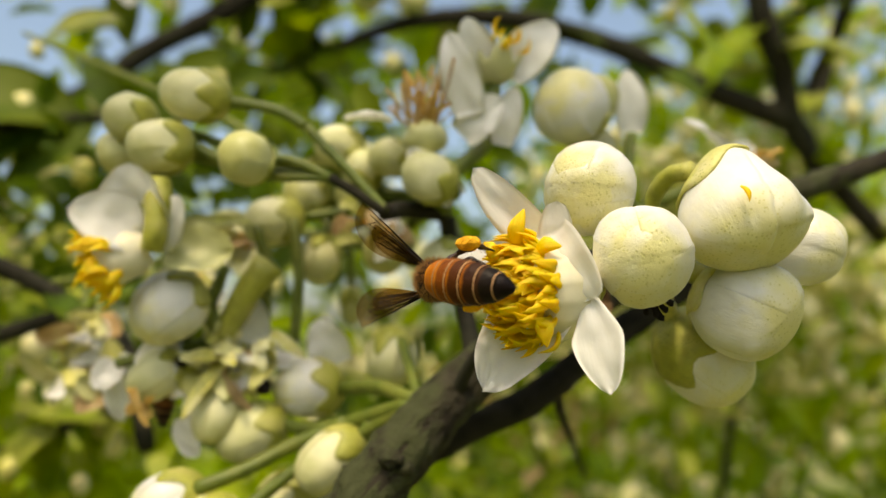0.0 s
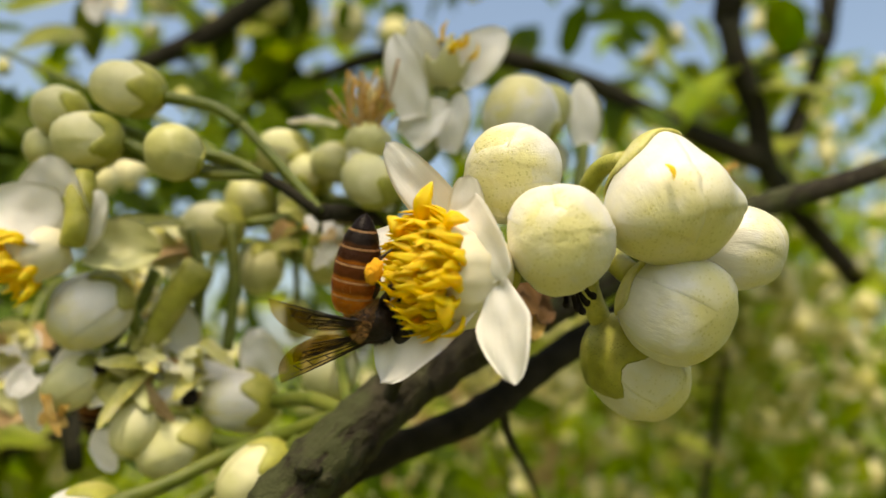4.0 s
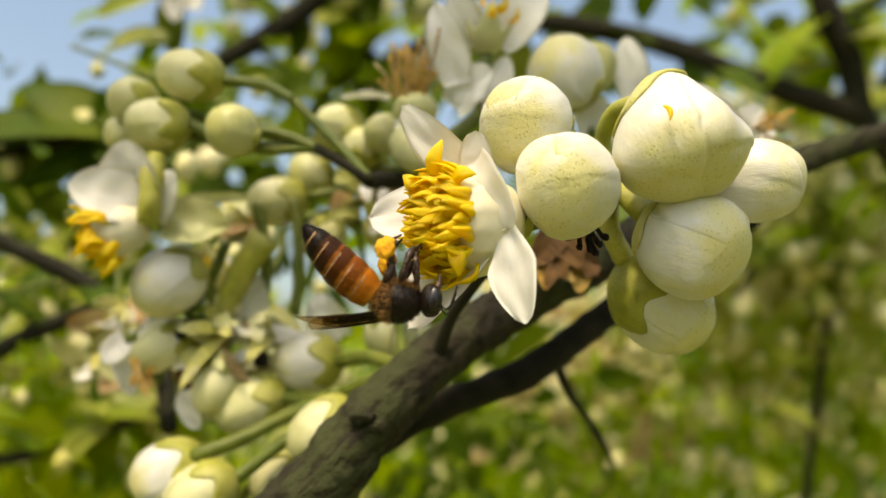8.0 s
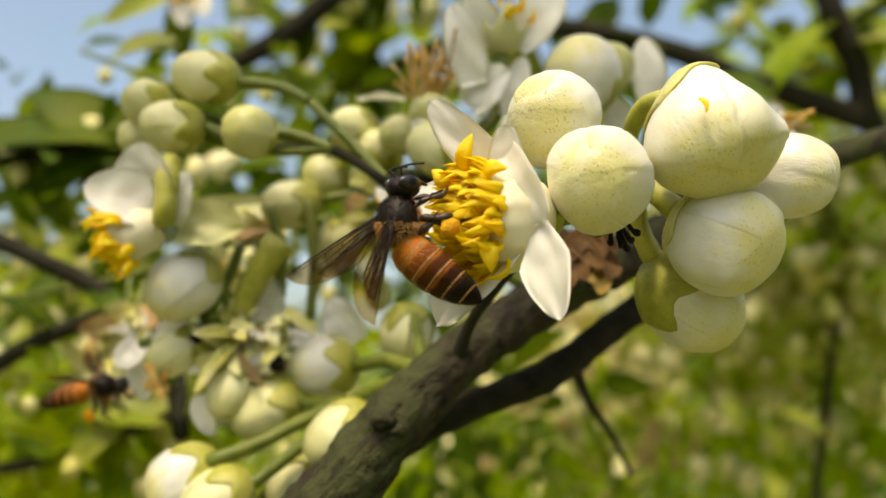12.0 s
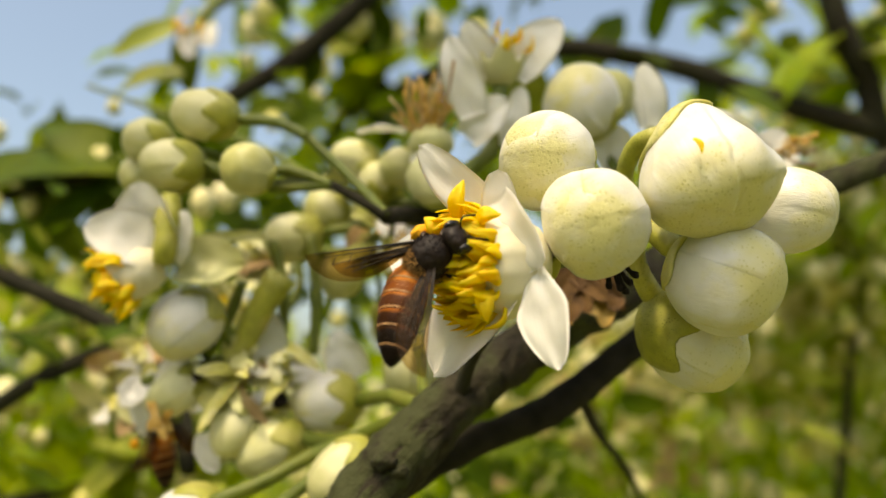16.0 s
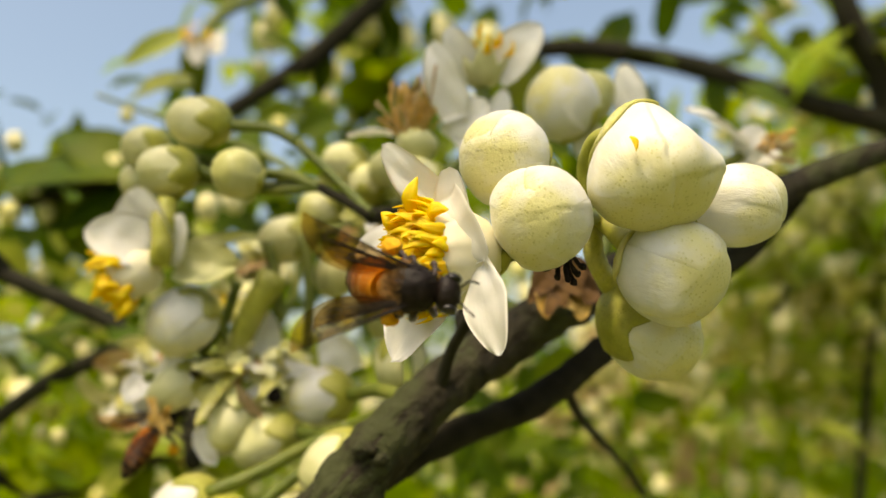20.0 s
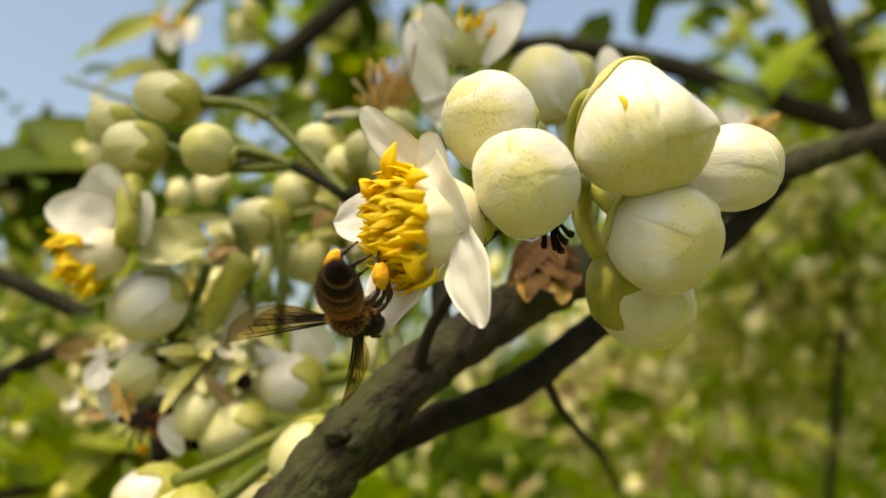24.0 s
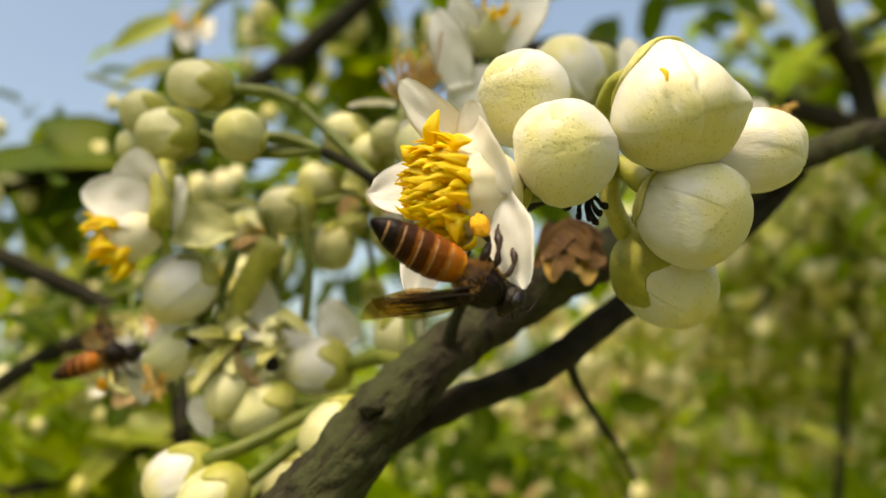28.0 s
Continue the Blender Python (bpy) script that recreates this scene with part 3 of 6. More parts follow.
    # stalks
    hub = (1.1, 8.5, 7.0)
    stem(c, [hub, (-1.9, 6.7, 9.6), (-5.2, 3.8, 12.7)], 1.0, 1.3)
    stem(c, [hub, (-0.2, 3.5, 5.4), (-2.3, -0.8, 5.4)], 1.0, 1.4)
    stem(c, [hub, (-0.2, 7.4, 12.5), (1.3, 4.0, 15.5), (3.4, 1.2, 15.5)], 1.0, 1.3, mat=M_CALYX)
    stem(c, [hub, (8.7, 8.6, 5.6), (13.8, 6.0, 5.9)], 1.0, 1.4)
    stem(c, [hub, (2.5, 6.0, 4.8), (4.7, 2.7, 1.5)], 1.2, 1.6, mat=M_CALYX)
    stem(c, [hub, (0.4, 8.3, 1.6), (3.0, 11.5, -3.2)], 1.2, 1.5, mat=M_CALYX_PALE)
    stem(c, [hub, (-6.6, 4.3, 2.5), (-11.5, -2.0, 0.6)], 1.0, 1.6)
    return c


cluster = main_cluster()


def branches():
    label = "grey-brown pomelo branch with rough bark and a knot"
    b = empty("branch", (-9.9, 119.2, -15.1), label, "branch")
    o = Vector((-9.9, 119.2, -15.1))

    def r(*pts):
        return [Vector(p) - o for p in pts]

    tube("limb", r((-25.0, 108.8, -35.9), (-14.2, 111.2, -24.6), (-7.3, 113.5, -15.8), (1.0, 121.1, -6.8), (13.0, 131.1, 2.4), (27.2, 137.1, 10.9), (47.3, 145.4, 21.0), (71.8, 153.9, 33.2), (96.7, 163.8, 42.6), (149.3, 189.0, 64.0)), (5.8, 5.3, 4.8, 4.3, 4.4, 4.6, 3.8, 2.8, 2.4, 2.4), M_BARK, b, 150, 36, 0.15, 0.30)
    tube("limb", r((-10.1, 120.7, -20.8), (-0.7, 130.5, -15.0), (16.7, 141.0, -8.1), (32.5, 146.7, 3.2), (56.8, 154.6, 18.7), (70.9, 158.0, 31.4)), (2.2, 2.6, 2.8, 2.7, 2.6, 2.2), M_BARK_DARK, b, 50, 14, 0.14, 0.3)
    tube("twig", r((1.6, 119.7, -6.8), (4.9, 114.3, -0.2), (10.9, 105.7, 6.2), (15.4, 101.3, 11.3), (28.1, 102.9, 16.4)), (1.2, 0.9, 0.9, 0.9, 1.0), M_BARK_DARK, b, 30, 10, 0.1, 0.5)
    tube("twig", r((21.5, 145.2, -6.6), (24.8, 160.3, -13.3), (33.9, 201.2, -24.4), (40.4, 224.1, -35.6)), (1.0, 0.9, 0.8, 0.7), M_BARK_DARK, b, 24, 10, 0.1, 0.5)
    for k, (p, s) in enumerate((((-7.5, 108.2, -14.7), 1.7), ((-5.3, 108.7, -16.1), 1.2))):
        v, f = ball_mesh(s, s, s * 0.8, 10, 14, 0.5, k)
        link_mesh("knot", v, f, M_BARK, b, Matrix.Translation(Vector(p) - o))
    return b


branches()


# -- the blossom sprays behind -------------------------------------------
def spray(base, label, name="flower_cluster", category="flowers", group="blossom sprays on the tree"):
    return empty(name, base, label, category, group), Vector(base)


def bud_spray_high():
    c, o = spray((-9.9, 123.0, 23.8), "spray of round pale green pomelo buds on thin stalks")
    for p, way, ln, rd, s in (
        ((-43.5, 124.5, 44.8), (-1.0, -0.15, 0.08), 12.0, 4.4, 1),
        ((-32.5, 118.1, 31.8), (-0.35, -0.95, 0.0), 8.6, 4.0, 2),
        ((-48.9, 123.5, 35.3), (-0.95, -0.25, -0.1), 11.0, 4.4, 3),
        ((-56.5, 128.4, 41.9), (-0.9, -0.1, 0.25), 9.0, 4.0, 4),
        ((-59.7, 132.8, 36.5), (-0.7, -0.2, -0.5), 8.0, 3.8, 5),
    ):
        bud(c, Vector(p) - o, way, ln, rd, green=s in (2, 4, 5), seed=s, cover=0.46, mat=None if s in (2, 4, 5) else M_BUD_PALE)
    fork = Vector((-23.9, 123.8, 38.9)) - o
    stem(c, [(0, 0, 0), Vector((-15.5, 123.2, 30.1)) - o, fork], 1.0, 0.8)
    stem(c, [fork, Vector((-29.5, 124.5, 42.2)) - o, Vector((-38.1, 125.2, 43.9)) - o], 0.9, 1.1)
    fork = Vector((-19.4, 122.9, 29.7)) - o
    stem(c, [(0, 0, 0), Vector((-14.3, 123.0, 26.8)) - o, fork], 1.1, 0.8, mat=M_BARK_DARK)
    stem(c, [fork, Vector((-25.4, 122.7, 32.4)) - o, Vector((-31.6, 122.9, 33.3)) - o], 0.8, 1.0)
    stem(c, [fork, Vector((-32.0, 124.2, 30.6)) - o, Vector((-44.6, 124.8, 36.3)) - o], 0.8, 1.0)
    stem(c, [fork, Vector((-35.8, 127.8, 35.8)) - o, Vector((-52.4, 128.9, 41.3)) - o], 0.7, 0.9)


bud_spray_high()


def bud_spray_low():
    c, o = spray((-4.2, 125.0, -7.8), "spray of pale round pomelo buds with yellow-green calyxes by the branch")
    for p, way, ln, rd, s in (
        ((-26.1, 143.8, -6.7), (-1.0, -0.1, -0.1), 13.2, 5.2, 1),
        ((-35.5, 140.2, -14.4), (-0.9, -0.2, -0.35), 13.4, 4.9, 2),
        ((-19.7, 132.8, -18.3), (-0.75, -0.2, -0.65), 13.4, 4.6, 3),
        ((-47.6, 132.9, -26.0), (-0.8, -0.3, -0.5), 13.5, 5.3, 4),
        ((-39.6, 128.6, -29.3), (-0.7, -0.3, -0.6), 13.0, 5.0, 5),
        ((-28.9, 139.1, -26.6), (-0.6, 0.0, -0.7), 13.0, 4.8, 6),
        ((-10.2, 144.5, -0.5), (-0.1, 0.0, -1.0), 12.0, 4.6, 7),
    ):
        bud(c, Vector(p) - o, way, ln, rd, seed=s + 3, cover=0.46, mat=None if s in (1, 4) else M_BUD_PALE)

    def q(p):
        return Vector(p) - o

    stem(c, [(0, 0, 0), q((-11.7, 133.6, -5.8)), q((-19.6, 142.5, -6.4))], 1.3, 1.4)
    stem(c, [(0, 0, 0), q((-15.3, 134.1, -11.5)), q((-26.0, 135.6, -15.5)), q((-34.5, 133.4, -19.9)), q((-43.6, 131.0, -23.3))], 1.3, 1.3)
    stem(c, [q((-17.3, 134.0, -12.0)), q((-24.5, 137.4, -13.6)), q((-30.4, 140.5, -12.7))], 1.2, 1.3)
    stem(c, [(0, 0, 0), q((-13.9, 132.7, -13.6)), q((-24.9, 132.4, -19.3)), q((-32.1, 130.6, -24.8)), q((-35.8, 128.7, -27.6))], 1.2, 1.2)
    stem(c, [q((-12.9, 132.5, -11.5)), q((-14.7, 132.7, -14.4)), q((-16.4, 132.7, -15.4))], 1.0, 1.2)
    stem(c, [q((-21.4, 134.5, -17.4)), q((-24.1, 136.6, -20.6)), q((-25.7, 138.8, -22.8))], 0.9, 1.1)
    stem(c, [(0, 0, 0), q((-7.9, 140.5, 1.9)), q((-9.9, 143.8, 4.4))], 0.9, 1.2)
    stem(c, [q((-15.8, 136.2, -12.6)), q((-28.8, 138.4, -22.8)), q((-37.2, 139.0, -31.9))], 1.4, 1.0)


bud_spray_low()


def drooping_flower():
    c, o = spray((-49.6, 123.8, 27.2), "drooping white pomelo blossom with orange-yellow stamens")

    def q(p):
        return Vector(p) - o

    v, f = cup_mesh(4.0, 6.0, seed=2)
    link_mesh("calyx", v, f, M_CALYX, c, aim(q((-50.5, 125.3, 29.2)), (-0.2, 0, -1)))
    stem(c, [q((-50.5, 125.3, 29.2)), q((-45.9, 128.8, 35.0)), q((-35.1, 126.6, 32.2)), q((-19.4, 122.9, 29.7))], 1.4, 0.9)
    tube("style", [q((-47.8, 121.8, 29.1)), q((-47.6, 120.7, 24.3)), q((-47.6, 120.4, 20.2)), q((-48.5, 121.7, 17.5))], (1.6, 2.2, 1.9, 2.0, 1.9), M_CALYX, c, 24, 14, 0.08, 0.3)
    petal(c, q((-51.1, 124.0, 19.3)), q((-52.1, 119.0, 31.4)), (-0.2, -1, 0), 13, 0.35, 0.3, 1, blunt=0.55)
    petal(c, q((-49.8, 123.0, 20.4)), q((-60.9, 117.4, 23.3)), (-0.1, -1, 0.2), 10, 0.5, 0.3, 2, blunt=0.6)
    petal(c, q((-48.2, 123.6, 17.9)), q((-44.2, 120.7, 26.2)), (0.2, -1, 0), 6, 0.6, 0.3, 3)
    # darker green bud skin on this petal puts shade into its colour
    petal(c, q((-48.1, 125.6, 17.8)), q((-36.9, 128.7, 18.1)), (0.1, -0.9, 0.2), 9, 0.6, 0.3, 4, mat=M_BUD_GREEN)
    petal(c, q((-50.5, 128.9, 19.6)), q((-35.4, 133.8, 24.0)), (0, -0.6, 0.9), 7, 0.6, 0.3, 5, mat=M_CALYX)
    v = []
    for rr, h in ((3.0, 0), (4.2, 2), (4.4, 6), (3.8, 8), (0.5, 7.5)):
        for j in range(24):
            t = 2 * math.pi * j / 24
            v.append((rr * math.cos(t), rr * math.sin(t), h))
    tb = link_mesh("filament_tube", v, grid_faces(5, 24, True), M_TUBE, c, aim(q((-50.6, 124.3, 18.1)), Vector((-59.4, 121.1, 13.5)) - Vector((-50.6, 124.3, 18.1))))
    stamens(tb, (0, 0, 7.5), (0, 0, 1), 4.8, 46, 4.4, 9)


drooping_flower()


def withered_cluster():
    c, o = spray((-41.0, 137.8, 2.1), "withered tan and cream pomelo blossoms past their bloom")

    def q(p):
        return Vector(p) - o

    rnd = random.Random(5)
    stem(c, [q((-32.4, 135.3, 16.7)), q((-36.7, 135.9, 10.4)), (0, 0, 0), q((-41.9, 138.3, -7.4))], 3.0, 1.8, mat=M_CALYX)
    bud(c, q((-48.7, 131.1, 7.9)), (-0.5, -0.3, -0.6), 14.0, 5.6, seed=2, cover=0.38)
    bud(c, q((-52.1, 135.6, -3.8)), (-0.6, -0.3, -0.5), 11.5, 3.9, seed=3, cover=0.42, mat=M_BUD_PALE)
    bud(c, q((-41.4, 137.0, -10.7)), (-0.2, -0.3, -1.0), 10.5, 3.6, seed=4, cover=0.42, mat=M_BUD_PALE)
    for k in range(4):
        e = q((-63.5, 141.3, -5.1)) + Vector((rnd.uniform(-7, 5), rnd.uniform(-4, 3), rnd.uniform(-8, 4)))
        petal(c, q((-61.7, 141.0, -1.9)), e, (0.1, -1, 0.2), rnd.uniform(4, 6.5), 0.6, 0.35, 30 + k)
    stem(c, [(0, 0, 0), q((-44.8, 134.0, 10.3)), q((-46.5, 131.9, 10.5))], 1.3, 1.1)
    stem(c, [(0, 0, 0), q((-46.5, 136.7, -1.1)), q((-49.4, 135.6, -2.0))], 1.3, 1.1)
    stem(c, [(0, 0, 0), q((-41.3, 137.8, -4.3)), q((-41.4, 137.4, -7.4))], 1.3, 1.1)
    stem(c, [(0, 0, 0), q((-52.5, 139.7, 0.2)), q((-61.7, 141.0, -1.9))], 1.3, 1.0)
    for k in range(9):
        petal(c, q((-41.7, 137.3, -1.1)) + Vector((rnd.uniform(-2, 2), rnd.uniform(-2, 2), rnd.uniform(-2, 2))), q((-41.0, 135.8, -3.3)) + Vector((rnd.uniform(-7, 7), rnd.uniform(-6, 4), rnd.uniform(-9, 4))), (0, -1, 0.3), 2.6, 0.9, 0.4, k, name="withered_petal", mat=(M_TAN, M_CALYX_PALE, M_BUD_PALE)[k % 3])
    petal(c, q((-45.0, 136.1, -2.2)), q((-44.0, 133.3, -8.0)), (0, -1, 0), 6, 0.4, 0.3, 3, mat=M_CALYX)
    petal(c, q((-39.9, 139.6, -2.1)), q((-26.0, 143.0, -1.8)), (0, -0.8, 0.6), 5.0, 0.5, 0.3, 7)
    petal(c, q((-35.6, 141.3, 2.3)), q((-38.4, 139.3, 12.0)), (0.2, -1, 0), 7, 0.6, 0.3, 8)
    petal(c, q((-20.5, 145.6, -2.0)), q((-24.7, 143.7, 6.7)), (-0.2, -1, 0), 8.5, 0.6, 0.3, 9)
    petal(c, q((-47.8, 138.3, -11.6)), q((-45.6, 139.8, -18.9)), (-0.2, -1, 0), 5, 0.6, 0.3, 10)
    for k, (p, r) in enumerate((((-46.6, 132.8, -1.1), 1.3), ((-33.3, 138.1, -6.1), 1.4))):
        v, f = ball_mesh(r, r, r, 9, 12, 0.4, k)
        link_mesh("dried_stub", v, f, M_BLACK, c, Matrix.Translation(q(p)))
    for k in range(7):
        b = q((-53.6, 132.9, -6.4)) + Vector((rnd.uniform(-2, 2), rnd.uniform(-1, 1), rnd.uniform(-3, 3)))
        petal(c, b, b + Vector((rnd.uniform(-2, 3), rnd.uniform(-2, 1), rnd.uniform(-5, -2))), (0, -1, 0.3), 1.6, 0.9, 0.4, k, name="anther", mat=M_ANTHER_OLD)
    for k in range(26):
        b = q((-39.5, 138.6, -1.6)) + Vector((rnd.uniform(-10, 8), rnd.uniform(-3, 3), rnd.uniform(-6, 6)))
        w = Vector((rnd.uniform(-1, 1), rnd.uniform(-0.6, 0.3), rnd.uniform(-1, 0.5))).normalized()
        petal(c, b, b + w * rnd.uniform(4, 8), (0, -1, 0.3), rnd.uniform(1.2, 3.4), 0.9, 0.4, k, name="withered_petal", mat=(M_BUD_PALE, M_PETAL, M_BUD, M_CALYX_PALE, M_CALYX)[k % 5])
    petal(c, q((-43.9, 137.4, -3.2)), q((-47.4, 134.6, -6.4)), (0, -1, 0.5), 7, 0.5, 0.4, 21, mat=M_CALYX)
    petal(c, q((-50.6, 135.7, 2.0)), q((-52.5, 134.0, -6.4)), (0, -1, 0.2), 8, 0.5, 0.4, 22)
    petal(c, q((-9.2, 145.3, -4.3)), q((-10.1, 143.8, 3.8)), (-0.2, -1, 0), 7, 0.6, 0.3, 24)
    # hanging long flower stalks
    for k, (a, b) in enumerate((((-35.9, 139.5, 24.2), (-33.9, 140.7, 6.6)), ((-29.9, 143.7, 26.2), (-29.0, 143.9, 2.4)), ((-41.3, 138.3, 16.3), (-48.3, 137.9, 2.2)))):
        stem(c, [q(a), (q(a) + q(b)) * 0.5 + Vector((1, 0, 0)), q(b)], 1.1, 1.0)


withered_cluster()


def old_top_flowers():
    c, o = spray((-1.0, 133.1, 39.0), "fading white pomelo blossoms with brown brush of old stamens")

    def q(p):
        return Vector(p) - o

    v, f = cup_mesh(4.8, 8.0, seed=2)
    link_mesh("calyx", v, f, M_BUD_GREEN, c, aim(q((9.3, 134.3, 50.6)), (0.05, 0, 1)), "pale yellow cup")
    stamens(c, q((10.6, 132.2, 57.8)), (0.1, -0.3, 1), 3.6, 14, 3.4, 3)
    petal(c, q((7.7, 132.9, 51.7)), q((3.7, 128.9, 61.2)), (-0.1, -1, 0), 6.5, 0.5, 0.3, 1)
    petal(c, q((11.7, 134.3, 52.1)), q((20.9, 133.6, 62.1)), (0.1, -1, 0.1), 9.0, 0.5, 0.3, 2)
    petal(c, q((4.5, 131.0, 43.4)), q((0.7, 128.1, 58.2)), (0.0, -1, 0), 7.5, 0.4, 0.3, 3)
    petal(c, q((3.2, 133.4, 40.0)), q((10.5, 131.2, 46.6)), (0.0, -1, 0.2), 8.0, 0.6, 0.3, 4)
    petal(c, q((10.6, 136.3, 39.1)), q((13.5, 134.8, 50.3)), (0.0, -1, 0.2), 5.5, 0.4, 0.3, 5)
    rnd = random.Random(8)
    for k in range(60):
        b = q((-4.2, 131.5, 40.7)) + Vector((rnd.uniform(-2.6, 2.6), rnd.uniform(-2, 2), 0))
        t = b + Vector((rnd.uniform(-5.5, 5.5), rnd.uniform(-4, 3), rnd.uniform(4, 12)))
        tube("old_stamen", [b, (b + t) * 0.5 + Vector((rnd.uniform(-1, 1), 0, 0)), t], (0.14, 0.16, 0.34), M_ANTHER_OLD if k % 3 else M_TAN, c, 6, 6)
    v, f = ball_mesh(4.2, 4, 3.4, lump=0.1)
    link_mesh("ovary", v, f, M_BUD_GREEN, c, Matrix.Translation(q((-3.6, 132.7, 39.5))))
    stem(c, [q((9.3, 134.3, 50.6)), q((8.1, 137.8, 40.2)), (0, 0, -8), q((0.1, 141.1, 26.9))], 1.4, 1.6)
    stem(c, [q((-3.6, 132.8, 39.0)), q((-3.1, 136.7, 33.6)), q((0.1, 141.1, 26.9))], 1.3, 1.6)
    stem(c, [q((0.1, 141.1, 26.9)), q((2.1, 142.9, 17.2)), q((5.5, 127.1, -2.1))], 1.6, 1.6, mat=M_BARK_DARK)
    stem(c, [q((0.1, 141.1, 26.9)), q((-7.2, 132.6, 26.1)), q((-9.9, 123.0, 23.8))], 1.6, 1.5, mat=M_BARK_DARK)
    # small buds and petals crowding between
    for p, way, ln, rd, s in (
        ((-2.5, 130.3, 31.4), (-0.7, -0.3, 0.4), 11.0, 4.9, 1),
        ((-10.5, 140.0, 37.8), (-0.8, -0.3, -0.1), 9.0, 4.0, 2),
        ((-21.2, 146.0, 41.8), (-0.8, -0.3, 0.1), 11.0, 4.8, 3),
        ((-29.1, 152.4, 33.2), (-0.7, -0.4, 0.2), 11.0, 5.0, 4),
        ((-34.5, 147.1, 26.2), (-0.8, -0.3, -0.2), 12.5, 5.4, 5),
        ((-16.5, 145.4, 36.6), (-0.2, -0.3, 0.8), 9.0, 4.4, 6),
        ((-25.9, 153.1, 19.7), (-0.2, -0.3, -0.9), 12.0, 5.0, 7),
        ((-11.5, 150.5, 21.3), (-0.5, -0.3, -0.7), 12.0, 5.0, 8),
        ((-0.1, 142.7, 17.2), (-0.5, -0.3, -0.7), 11.0, 5.0, 9),
    ):
        bud(c, q(p), way, ln * 0.94, rd * 0.86, seed=s, cover=0.5, mat=M_BUD_GREEN if s in (2, 4, 8) else M_BUD_PALE)
        e = q(p) - Vector(way).normalized() * ln * 0.5
        stem(c, [e, (e + q((0.1, 141.1, 26.9))) * 0.5 + Vector((0, 3, 2)), q((0.1, 141.1, 26.9))], 1.1, 1.1)
    petal(c, q((-10.6, 144.4, 46.8)), q((-20.3, 143.3, 46.8)), (0, -0.4, 1), 6.5, 0.4, 0.3, 11)
    petal(c, q((2.1, 133.3, 28.1)), q((-6.6, 129.0, 36.6)), (-0.1, -1, -0.2), 6.5, 0.4, 0.3, 12)
    for k in range(24):
        b = q((-15.1, 139.7, 25.4)) + Vector((rnd.uniform(-5, 8), rnd.uniform(-3, 3), rnd.uniform(-5, 3)))
        petal(c, b, b + Vector((rnd.uniform(-5, 5), rnd.uniform(-3, 3), rnd.uniform(-6, 3))), (0, -1, 0.3), 1.4 + 0.3 * (k % 7), 0.9, 0.4, k, name="withered_petal", mat=(M_TAN, M_PETAL, M_ANTHER_OLD, M_CALYX)[k % 4])


old_top_flowers()


